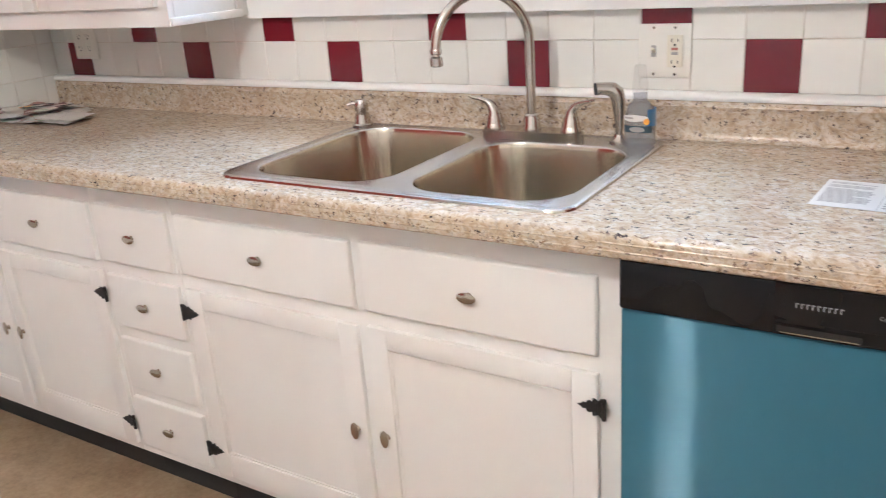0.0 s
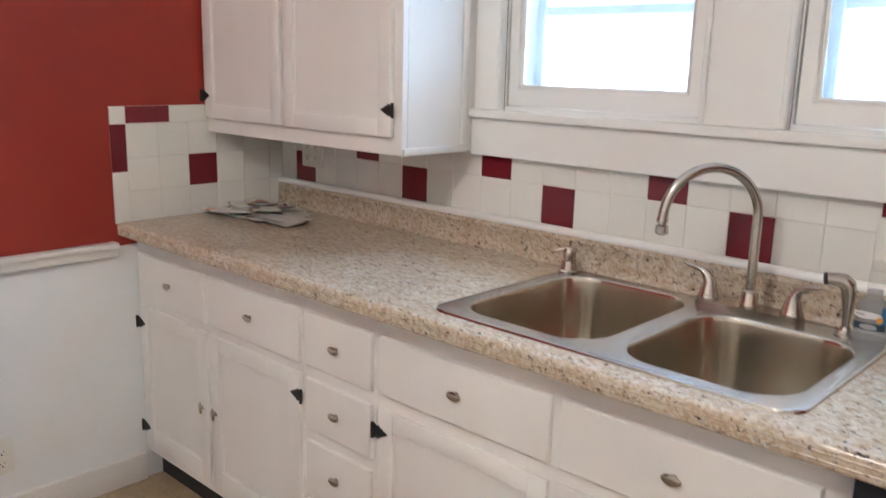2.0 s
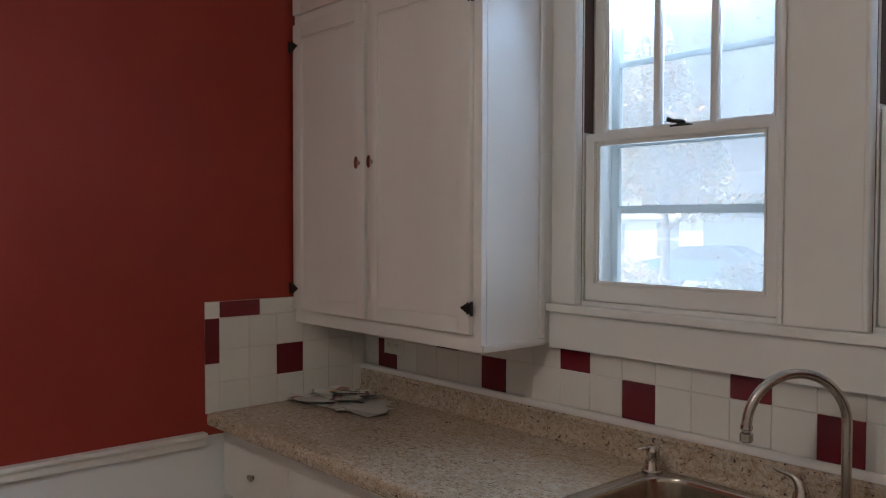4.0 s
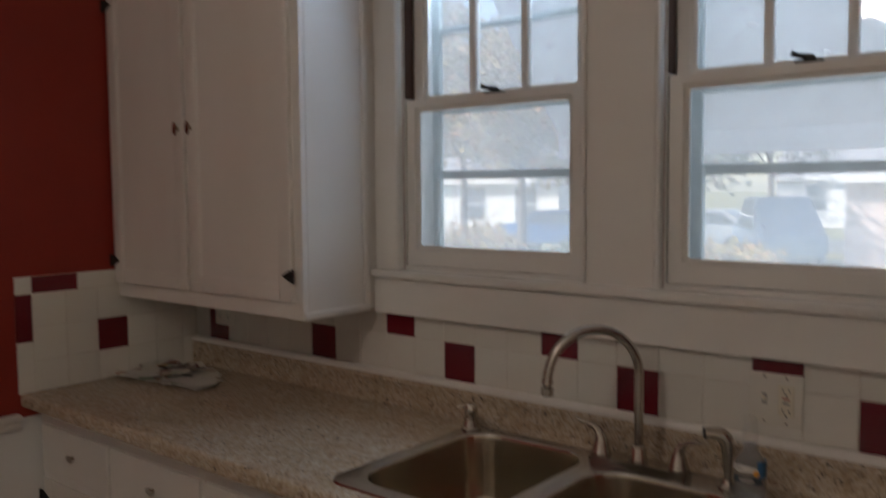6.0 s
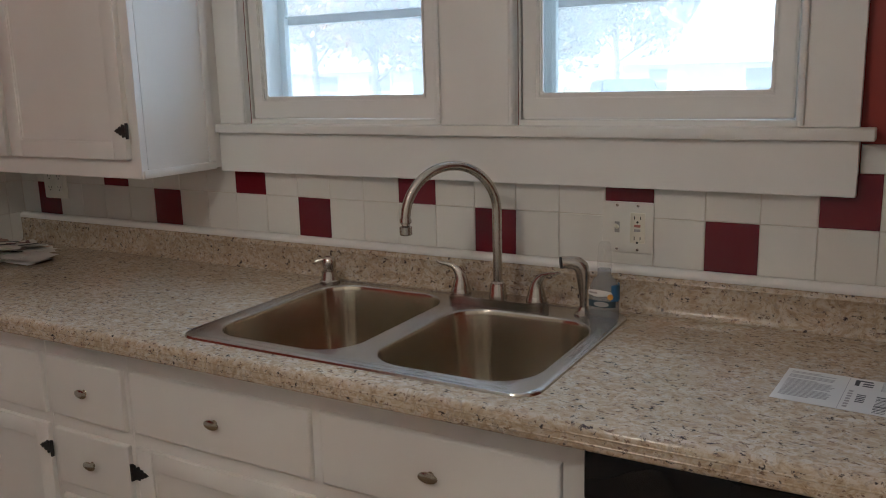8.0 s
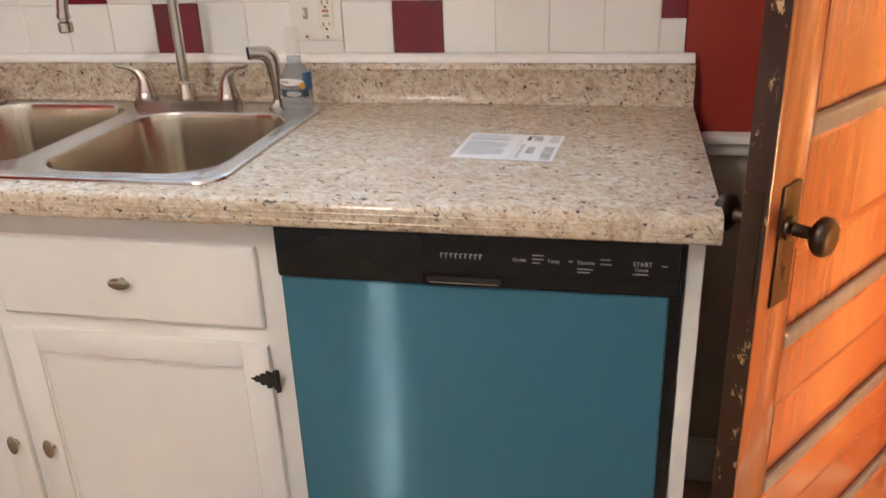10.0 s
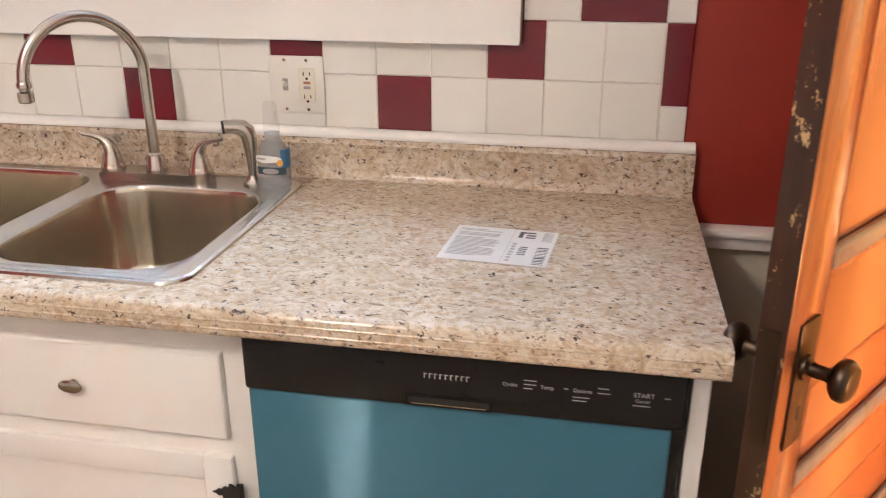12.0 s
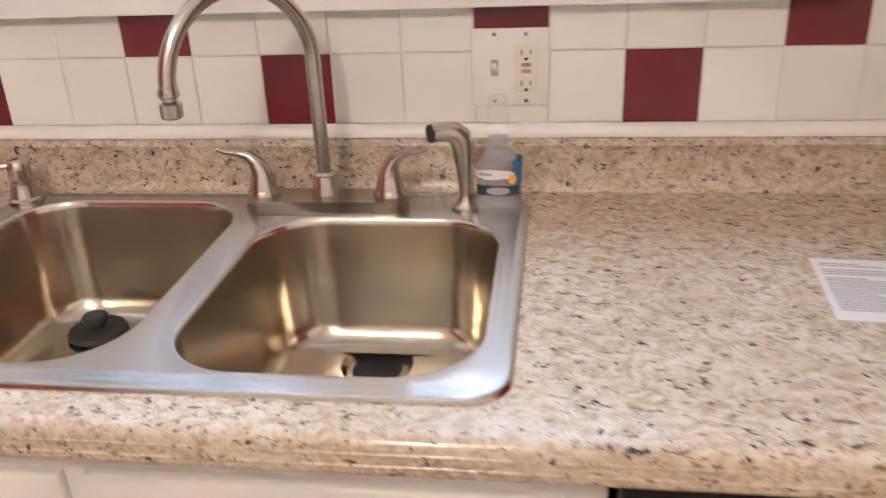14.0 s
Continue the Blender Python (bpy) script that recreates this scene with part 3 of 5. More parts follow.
bm = bmesh.new()
prof = edge_profile(SY0 + 0.012)
xs = (LEFT + 0.0005, SX0 + 0.012, SX1 - 0.012, CX1)
cols = [[bm.verts.new((x, y, z)) for y, z in prof] for x in xs]
for A, B in zip(cols, cols[1:]):
    for k in range(len(prof) - 1):
        bm.faces.new((A[k], A[k + 1], B[k + 1], B[k]))
low = {(i, 0): c[0] for i, c in enumerate(cols)}
high = {(i, 0): c[-1] for i, c in enumerate(cols)}
for i, x in enumerate(xs):
    for k, y in ((1, SY1 - 0.012), (2, -0.0005)):
        low[i, k], high[i, k] = bm.verts.new((x, y, CB)), bm.verts.new((x, y, CT))
for i in range(3):
    for k in range(2):
        if (i, k) != (1, 0):
            for g in (low, high):
                bm.faces.new((g[i, k], g[i + 1, k], g[i + 1, k + 1], g[i, k + 1]))
for a, b in (((1, 0), (2, 0)), ((1, 1), (2, 1)), ((1, 0), (1, 1)), ((2, 0), (2, 1)), ((0, 0), (0, 1)), ((0, 1), (0, 2)), ((3, 0), (3, 1)), ((3, 1), (3, 2)), ((0, 2), (1, 2)), ((1, 2), (2, 2)), ((2, 2), (3, 2))):
    bm.faces.new((low[a], low[b], high[b], high[a]))
bm.faces.new(cols[0])
bm.faces.new(cols[-1][::-1])
bmesh.ops.recalc_face_normals(bm, faces=bm.faces)
part("worktop", bm, GRANITE, ct, smooth=True)
bm = bmesh.new()
prof = [(-0.0005, CT + 0.0005), (-0.0005, 0.997), (-0.016, 0.997), (-0.0195, 0.9955), (-0.021, 0.9915), (-0.021, 0.9868), (-0.0216, 0.986), (-0.0219, 0.985), (-0.0216, 0.984), (-0.021, 0.9832), (-0.021, CT + 0.016), (-0.024, CT + 0.007), (-0.031, CT + 0.0005)]
extrude_x(bm, prof, LEFT + 0.0005, CX1)
part("upstand", bm, GRANITE, ct, smooth=True)

bm = bmesh.new()
prof = [(-0.0005, 0.9975), (-0.022, 0.9975), (-0.0235, 1.002), (-0.022, 1.007), (-0.0175, 1.012), (-0.011, 1.0145), (-0.0005, 1.0145)]
extrude_x(bm, prof, LEFT + 0.0005, 2.766)
solid("trim", bm, TRIM, "white quarter-round moulding on top of the upstand", "trim", kind="structure", smooth=True)


# ---- sink ----
def rounded(x0, x1, y0, y1, r, n=8):
    pts = []
    for cx, cy, a0 in ((x1 - r, y1 - r, 0), (x0 + r, y1 - r, 90), (x0 + r, y0 + r, 180), (x1 - r, y0 + r, 270)):
        for k in range(n + 1):
            a = radians(a0 + 90 * k / n)
            pts.append((cx + r * math.cos(a), cy + r * math.sin(a)))
    return pts


sink = thing("sink", "double-bowl brushed stainless steel drop-in sink in the countertop", "sink")
RZ = 0.9205
BOWLS = ((1.25, 1.606, -0.556, -0.09, 0.092), (1.65, 1.991, -0.561, -0.152, 0.092))


def bowl_rings(bm, bx0, bx1, by0, by1, r, inner_only=False):
    """The rings of one bowl from its rolled lip to the floor; returns the top ring and the floor ring."""
    steps = [(0.0, RZ, 0), (0.0018, RZ - 0.0003, 0), (0.0034, RZ - 0.0014, 0), (0.0047, RZ - 0.0033, 0), (0.0055, RZ - 0.006, 0), (0.0065, RZ - 0.012, 0), (0.014, 0.82, 0), (0.017, 0.80, 0), (0.021, 0.765, 0), (0.028, 0.748, 0), (0.041, 0.737, 0), (0.06, 0.733, 0)]
    rings = []
    for off, z, _ in steps:
        rr = max(r - off * 0.75, 0.03)
        rings.append([bm.verts.new((x, y, z)) for x, y in rounded(bx0 + off, bx1 - off, by0 + off, by1 - off, rr)])
    for A, B in zip(rings, rings[1:]):
        ring_between(bm, B, A)
    return rings[0], rings[-1]


drains = []
bm = bmesh.new()
outer = rounded(SX0, SX1, SY0, SY1, 0.045)
o0 = [bm.verts.new((x, y, CT + 0.0005)) for x, y in outer]
o1 = [bm.verts.new((x + (1.617 - x) * 0.003, y + (-0.325 - y) * 0.005, RZ - 0.002)) for x, y in outer]
o2 = [bm.verts.new((x, y, RZ + 0.0005)) for x, y in rounded(SX0 + 0.006, SX1 - 0.006, SY0 + 0.006, SY1 - 0.006, 0.04)]
o3 = [bm.verts.new((x, y, RZ - 0.0015)) for x, y in rounded(SX0 + 0.018, SX1 - 0.018, SY0 + 0.016, SY1 - 0.016, 0.035)]
o4 = [bm.verts.new((x, y, RZ)) for x, y in rounded(SX0 + 0.024, SX1 - 0.024, SY0 + 0.022, SY1 - 0.022, 0.03)]
for A, B in ((o0, o1), (o1, o2), (o2, o3), (o3, o4)):
    ring_between(bm, A, B)
tops = []
for i, (bx0, bx1, by0, by1, r) in enumerate(BOWLS):
    top, low = bowl_rings(bm, bx0, bx1, by0, by1, r)
    tops.append(top)
    dx, dy = ((1.42, -0.25), (1.812, -0.238))[i]
    drains.append((dx, dy))
    n = len(low)
    ring = []
    for k in range(n):
        a = radians(45) + (k - (n / 8 - 0.5)) * 2 * math.pi / n
        ring.append(bm.verts.new((dx + 0.052 * math.cos(a), dy + 0.052 * math.sin(a), 0.7315)))
    ring2 = [bm.verts.new((dx + (v.co.x - dx) * 0.82, dy + (v.co.y - dy) * 0.82, 0.722)) for v in ring]
    ring_between(bm, ring, low)
    ring_between(bm, ring2, ring)
edges = []
for loop in (o4, tops[0], tops[1]):
    n = len(loop)
    for k in range(n):
        edges.append(bm.edges.get((loop[k], loop[(k + 1) % n])))
bmesh.ops.triangle_fill(bm, use_beauty=True, use_dissolve=False, edges=edges)
bmesh.ops.recalc_face_normals(bm, faces=bm.faces)
bm.normal_update()
grain = bm.loops.layers.uv.new("grain")
for f in bm.faces:
    flat, rim = abs(f.normal.z) > 0.8, f.calc_center_median().z > RZ - 0.004
    f.material_index = 1 if rim else 0
    for loop in f.loops:
        c = loop.vert.co
        loop[grain].uv = (c.y, c.x) if flat else (c.z, c.x + c.y)
part("basin", bm, (STEEL, DECK), sink, smooth=True)
for dx, dy in drains:
    bm = bmesh.new()
    lathe(bm, [(0.043, 0.7215), (0.043, 0.7235), (0.0365, 0.7225), (0.0365, 0.717), (0.005, 0.7165)], (dx, dy, 0), 28)
    part("drain", bm, NICKEL, sink, "round steel drain fitting", smooth=True)
    part("drain_hole", lathe(bmesh.new(), [(0.0355, 0.7217), (0.0355, 0.7231)], (dx, dy, 0), 24), DARK, sink, "dark drain opening")

st = thing("sink_stopper", "black rubber sink stopper lying in the sink bowl", "sink stopper", at=(1.362, -0.18, 0.7345))
bm = bmesh.new()
lathe(bm, [(0.043, 0), (0.045, 0.004), (0.042, 0.009), (0.02, 0.012), (0.012, 0.014), (0.011, 0.02), (0.019, 0.023), (0.02, 0.029), (0.017, 0.032)], (0, 0, 0), 28)
part("plug", bm, RUBBER, st, smooth=True)


# ---- faucet set ----
FX, FY = 1.729, -0.117
fa = thing("faucet", "brushed nickel gooseneck faucet with two lever handles on the sink deck", "faucet")
bm = bmesh.new()
prism(bm, rounded(FX - 0.12, FX + 0.12, FY - 0.03, FY + 0.028, 0.024), RZ + 0.0008, RZ + 0.02)
bmesh.ops.bevel(bm, geom=[e for e in bm.edges if all(v.co.z > RZ + 0.01 for v in e.verts)], offset=0.004, segments=2, affect="EDGES")
part("deck_plate", bm, NICKEL, fa, smooth=True)
TX, TY = 1.600, -0.293
d = Vector((TX - FX, TY - FY, 0))
R = d.length / 2
d.normalize()
zc = 1.135
pts = [Vector((FX, FY, RZ + 0.02)), Vector((FX, FY, 1.03)), Vector((FX, FY, 1.09))]
for k in range(0, 33):
    a = math.pi * k / 32
    pts.append(Vector((FX, FY, zc)) + d * (R - R * math.cos(a)) + Vector((0, 0, R * math.sin(a))))
pts.append(Vector((TX, TY, 1.128)))
part("spout", tube(bmesh.new(), pts, 0.0105, 20), NICKEL, fa, smooth=True)
bm = bmesh.new()
lathe(bm, [(0.0205, RZ + 0.0202), (0.0205, RZ + 0.027), (0.0185, RZ + 0.031), (0.0185, RZ + 0.046), (0.0165, RZ + 0.049), (0.0165, RZ + 0.053), (0.0125, RZ + 0.057)], (FX, FY, 0), 24)
part("collar", bm, NICKEL, fa, smooth=True)
bm = bmesh.new()
lathe(bm, [(0.0115, 1.14), (0.0125, 1.138), (0.0125, 1.131), (0.0085, 1.128), (0.0085, 1.125), (0.0135, 1.122), (0.0135, 1.106), (0.011, 1.104)], (TX, TY, 0), 24)
part("aerator", bm, NICKEL, fa, "knurled nickel aerator", smooth=True)
for s in (-1, 1):
    hx, hy = FX + s * 0.094, FY
    bm = bmesh.new()
    lathe(bm, [(0.0235, RZ + 0.0202), (0.0235, RZ + 0.027), (0.021, RZ + 0.030), (0.0205, RZ + 0.034), (0.0185, RZ + 0.042), (0.0155, RZ + 0.052)], (hx, hy, 0), 24)
    tube(bm, [(hx, hy, RZ + 0.05), (hx + s * 0.002, hy, RZ + 0.061), (hx + s * 0.008, hy - 0.001, RZ + 0.072), (hx + s * 0.018, hy - 0.003, RZ + 0.081), (hx + s * 0.033, hy - 0.006, RZ + 0.086), (hx + s * 0.049, hy - 0.009, RZ + 0.0885), (hx + s * 0.059, hy - 0.01, RZ + 0.093)],
         [0.0153, 0.0132, 0.0102, 0.0068, 0.0048, 0.0042, 0.003], 16)
    part("handle", bm, NICKEL, fa, "curved nickel lever handle", smooth=True)

sp = thing("side_sprayer", "brushed nickel side sprayer standing on the sink deck", "sprayer", at=(1.931, -0.114, RZ + 0.0005))
bm = lathe(bmesh.new(), [(0.02, 0), (0.02, 0.004), (0.015, 0.008), (0.0115, 0.014), (0.0105, 0.019)], n=24)
part("base", bm, NICKEL, sp, smooth=True)
bm = tube(bmesh.new(), [(0, 0, 0.018), (0, 0, 0.045), (-0.001, 0, 0.072), (-0.002, -0.001, 0.094), (-0.005, -0.003, 0.106), (-0.012, -0.007, 0.1135), (-0.021, -0.012, 0.116), (-0.034, -0.019, 0.117), (-0.041, -0.023, 0.1165)], [0.0078, 0.0095, 0.0128, 0.0152, 0.0165, 0.0158, 0.0142, 0.0128, 0.0138], 18)
part("head", bm, NICKEL, sp, smooth=True)
bm = tube(bmesh.new(), [(-0.0405, -0.0228, 0.1165), (-0.044, -0.0248, 0.1163)], 0.0125, 16)
part("nozzle", bm, DARK, sp, "dark spray nozzle")

so = thing("soap_dispenser", "brushed nickel soap dispenser at the sink's back corner", "soap dispenser", at=(1.237, -0.093, RZ + 0.0005))
part("base", lathe(bmesh.new(), [(0.0265, 0), (0.0265, 0.004), (0.0225, 0.007), (0.0205, 0.018), (0.018, 0.028), (0.018, 0.032)], n=24), NICKEL, so, smooth=True)
bm = lathe(bmesh.new(), [(0.0125, 0.032), (0.0125, 0.036), (0.0172, 0.038), (0.0175, 0.052), (0.016, 0.062), (0.012, 0.0665), (0.004, 0.068)], n=20)
tube(bm, [(0, 0, 0.058), (-0.018, -0.011, 0.058), (-0.031, -0.019, 0.054)], [0.0062, 0.005, 0.0038], 12)
part("pump", bm, NICKEL, so, smooth=True)


# ---- dishwasher ----
dw = thing("dishwasher", "dishwasher with black control panel, its steel front still under blue film", "dishwasher")
DX0, DX1, DF = 2.122, 2.708, -0.621
part("tub", boxes((DX0 + 0.004, 2.724, -0.575, -0.04, 0.1, 0.862)), DARK, dw)
part("side_strip", boxes((DX1 + 0.0015, 2.7275, -0.595, -0.5755, 0.1, 0.868)), BLACK_PLASTIC, dw)
bm = boxes((DX0, DX1, DF, -0.576, 0.105, 0.7805), bevel=0.003, seg=1)
grain = bm.loops.layers.uv.new("grain")
for f in bm.faces:
    for loop in f.loops:
        loop[grain].uv = (loop.vert.co.z, loop.vert.co.x + loop.vert.co.y)
part("door_film", bm, FILM, dw, "blue protective film over brushed steel")
part("kick_plate", boxes((DX0, 2.724, -0.54, -0.53, 0.0, 0.0995), bevel=0.002), BLACK_PLASTIC, dw)
panel = part("control_panel", boxes((DX0 - 0.002, DX1 + 0.014, DF - 0.006, -0.576, 0.7815, 0.866), bevel=0.005, seg=3), BLACK_PLASTIC, dw, smooth=True)
part("fascia", boxes((2.352, DX1 + 0.008, DF - 0.0075, DF - 0.0062, 0.806, 0.862), bevel=0.0005), BLACK_PLASTIC, panel)
bm = ring_frame(bmesh.new(), 2.352, 2.473, 0.784, 0.8005, 0.004, 0.004, 0.003, 0.003, DF - 0.0085, DF - 0.0062, 0.0008)
part("grip_rim", bm, BLACK_PLASTIC, panel)
part("grip_hollow", boxes((2.3565, 2.4685, DF - 0.0068, DF - 0.0062, 0.7875, 0.797)), DARK, panel)
part("grip_edge", boxes((2.362, 2.465, DF - 0.0085, DF - 0.007, 0.7872, 0.7888)), NICKEL, panel, "pale metal edge")


def lettering(name, text, size, m, mat, parent, align="LEFT"):
    """Text as a mesh; its own plane faces up, m stands it in place."""
    cu = bpy.data.curves.new(name, "FONT")
    cu.body, cu.size, cu.extrude, cu.align_x, cu.align_y = text, size, 0.0002, align, "CENTER"
    tmp = bpy.data.objects.new(name, cu)
    me = bpy.data.meshes.new_from_object(tmp)
    bpy.data.objects.remove(tmp)
    me.materials.append(mat)
    ob = new(name, me)
    ob.parent = parent
    ob.matrix_basis = m
    return ob


FACE = DF - 0.0078
for x, z, w, h in [(2.380 + k * 0.0072, 0.832, 0.0046, 0.0075) for k in range(9)]:
    part("maker_mark", boxes((x, x + w * 0.35, FACE, FACE + 0.0002, z - h / 2, z + h / 2), (x + w * 0.35, x + w, FACE, FACE + 0.0002, z + h / 2 - 0.0014, z + h / 2)), LETTER, panel)
for text, x, z, sz in (("Cycles", 2.486, 0.8305, 0.0075), ("Temp", 2.536, 0.8305, 0.0075), ("Options", 2.578, 0.8305, 0.0075), ("START", 2.655, 0.832, 0.0092), ("Cancel", 2.658, 0.8235, 0.0065)):
    lettering("button_text", text, sz, pose(x, FACE, z, 90), LETTER, panel)
for x, z, w in ((2.514, 0.838, 0.017), (2.514, 0.832, 0.017), (2.514, 0.826, 0.012), (2.566, 0.831, 0.006), (2.578, 0.82, 0.022), (2.578, 0.815, 0.018), (2.61, 0.836, 0.014), (2.61, 0.829, 0.016), (2.694, 0.83, 0.008), (2.655, 0.816, 0.022)):
    part("small_print", boxes((x, x + w, FACE, FACE + 0.0002, z, z + 0.0013)), LETTER, panel)


# ---- cover plates ----
TEST_RED = material("faded_red_button", (0.42, 0.16, 0.12), 0.4)


def screw(parent, x, y, z):
    part("screw", lathe(bmesh.new(), [(0.0032, 0), (0.0032, 0.0008), (0.002, 0.0014)], (x, y, z), 12, "y"), NICKEL, parent)
    part("screw_slot", boxes((x - 0.0026, x + 0.0026, y - 0.0017, y - 0.0013, z - 0.0005, z + 0.0005)), DARK, parent)


def outlet_face(parent, x, y, z, mat, gfci):
    body = part("receptacle", boxes((x - 0.0165, x + 0.0165, y - 0.0025, y, z - 0.0335, z + 0.0335), bevel=0.002), mat, parent, smooth=True)
    for s in (-1, 1):
        zz = z + s * (0.0225 if gfci else 0.019)
        for dx, h in ((-0.0065, 0.004), (0.0065, 0.0032)):
            part("slot", boxes((x + dx - 0.0009, x + dx + 0.0009, y - 0.0031, y - 0.0027, zz - h, zz + h)), DARK, body)
        part("ground_hole", lathe(bmesh.new(), [(0.0026, 0), (0.0026, 0.0004)], (x, y - 0.0027, zz - 0.0095), 10, "y"), DARK, body)
    if gfci:
        for s in (-1, 1):
            part("test_button", boxes((x - 0.007, x + 0.007, y - 0.0042, y - 0.0026, z + s * 0.0048 - 0.0028, z + s * 0.0048 + 0.0028), bevel=0.0006), TEST_RED if s > 0 else INK_GREY, body)


sw = thing("switch_plate", "white double plate with toggle switch and ivory outlet on tiles", "wall outlet", at=(1.991, -0.0005, 1.098))
part("plate", boxes((-0.057, 0.057, -0.0055, 0, -0.0565, 0.0565), bevel=0.0025), PLATE, sw, smooth=True)
outlet_face(sw, 0.023, -0.0056, 0, IVORY, True)
part("switch_slot", boxes((-0.0285, -0.0175, -0.0062, -0.0056, -0.012, 0.012)), INK_GREY, sw)
part("toggle", tube(bmesh.new(), [(-0.023, -0.006, 0), (-0.023, -0.016, 0.006)], [0.0048, 0.0036], 8), IVORY, sw, "ivory toggle")
for x in (-0.023, 0.023):
    for z in (-0.0485, 0.0485):
        screw(sw, x, -0.0056, z)

op = thing("outlet_plate", "white double outlet plate on the shaded tiles under the wall cabinet", "wall outlet", at=(0.052, -0.0005, 1.125))
part("plate", boxes((-0.057, 0.057, -0.0055, 0, -0.0565, 0.0565), bevel=0.0025), PLATE, op, smooth=True)
for x in (-0.023, 0.023):
    outlet_face(op, x, -0.0056, 0, PLATE, False)
    screw(op, x, -0.0056, 0)

lo = thing("low_outlet_plate", "white outlet plate low on the white wall by the baseboard", "wall outlet", at=(LEFT + 0.0005, -1.06, 0.235))
lo.rotation_euler = (0, 0, radians(90))
part("plate", boxes((-0.035, 0.035, -0.0055, 0, -0.0565, 0.0565), bevel=0.0025), PLATE, lo, smooth=True)
outlet_face(lo, 0, -0.0056, 0, PLATE, False)
screw(lo, 0, -0.0056, 0)

# ---- soap bottle, sheet, papers ----
bo = thing("soap_bottle", "clear plastic soap bottle with blue label behind the sprayer", "bottle", at=(1.98, -0.124, RZ + 0.001))
bo.scale = (1.1, 1.05, 0.93)
sections = [(0.0, 0.026, 0.017), (0.004, 0.029, 0.019), (0.03, 0.029, 0.019), (0.055, 0.0285, 0.0185), (0.077, 0.0265, 0.017), (0.091, 0.021, 0.0145), (0.101, 0.0125, 0.0115), (0.106, 0.0125, 0.0125), (0.116, 0.0125, 0.0125)]
bm = bmesh.new()
rings = [[bm.verts.new((a * math.copysign(abs(math.cos(t)) ** 0.75, math.cos(t)), b * math.copysign(abs(math.sin(t)) ** 0.75, math.sin(t)), z)) for t in (2 * math.pi * k / 28 for k in range(28))] for z, a, b in sections]
for A, B in zip(rings, rings[1:]):
    ring_between(bm, A, B)
bm.faces.new(rings[0][::-1]), bm.faces.new(rings[-1])
part("body", bm, CLEAR_PLASTIC, bo, smooth=True)
part("cap", lathe(bmesh.new(), [(0.0145, 0.1162), (0.0145, 0.135), (0.013, 0.15), (0.012, 0.172), (0.009, 0.178)], n=24), material("frosted_cap_plastic", (0.8, 0.8, 0.78), 0.35, Alpha=0.08), bo, "frosted clear cap", smooth=True)


def wrap(name, u0, u1, z0, z1, mat, off, parent, oval=False):
    """A sticker bent round the bottle's front."""
    bm = bmesh.new()
    n = 12
    rows = []
    for j in range(7):
        row = []
        for k in range(n + 1):
            f, g = k / n * 2 - 1, j / 6 * 2 - 1
            if oval:
                f *= math.sqrt(max(0.0, 1 - g * g * 0.98))
            u = (u0 + u1) / 2 + f * (u1 - u0) / 2
            t = radians(-90 + u)
            z = z0 + (z1 - z0) * (g + 1) / 2
            row.append(bm.verts.new(((0.0292 + off) * math.copysign(abs(math.cos(t)) ** 0.75, math.cos(t)), (0.0192 + off) * math.copysign(abs(math.sin(t)) ** 0.75, math.sin(t)), z)))
        rows.append(row)
    for A, B in zip(rows, rows[1:]):
        for k in range(n):
            bm.faces.new((A[k], A[k + 1], B[k + 1], B[k]))
    return part(name, bm, mat, parent, smooth=True)


BLUE = material("blue_label_print", (0.03, 0.13, 0.26), 0.35)
ORANGE = material("orange_label_print", (0.75, 0.32, 0.04), 0.4)
wrap("back_label", 35, 140, 0.046, 0.084, BLUE, 0.0003, bo)
wrap("label", -66, 40, 0.056, 0.072, PAPER, 0.0008, bo, True)
wrap("label_dot", 18, 44, 0.05, 0.064, ORANGE, 0.0013, bo, True)
TEAL = material("dark_teal_label_print", (0.02, 0.045, 0.06), 0.35)
wrap("label_band", -62, 60, 0.032, 0.047, TEAL, 0.0004, bo)
wrap("label_patch", -22, 24, 0.033, 0.045, INK_GREY, 0.0008, bo, True)
wrap("label_line", -48, -8, 0.0625, 0.0665, INK_GREY, 0.0011, bo)


def sheet(name, outline, z, mat, parent, thick=0.0003):
    return part(name, prism(bmesh.new(), outline, z, z + thick), mat, parent)


sl = thing("shipping_sheet", "folded white sheet with fine print and bar codes on countertop", "paper sheet", at=(2.443, -0.341, CT + 0.0008))
sl.rotation_euler = (0, 0, radians(-4))
sheet("paper", [(-0.084, -0.078), (0.086, -0.078), (0.086, 0.078), (-0.084, 0.078)], 0, PAPER, sl)
rnd = random.Random(5)
for k in range(22):
    y = 0.062 - k * 0.0056
    if k in (2, 6):
        continue
    x1 = 0.0 - rnd.uniform(0, 0.008) if k % 7 else -0.03
    sheet("print_line", [(-0.076, y), (x1, y), (x1, y + 0.0028), (-0.076, y + 0.0028)], 0.0005, INK_GREY, sl, 0.0001)
sheet("fold_line", [(0.014, -0.078), (0.0148, -0.078), (0.0148, 0.078), (0.014, 0.078)], 0.0005, INK_GREY, sl, 0.0001)
for k in range(12):
    x = 0.05 + rnd.uniform(0, 0.001)
    y = -0.07 + k * 0.0062
    h = rnd.choice((0.0018, 0.003, 0.0042))
    sheet("code_bar", [(0.062, y), (0.08, y), (0.08, y + h), (0.062, y + h)], 0.0005, INK_BLACK, sl, 0.0001)
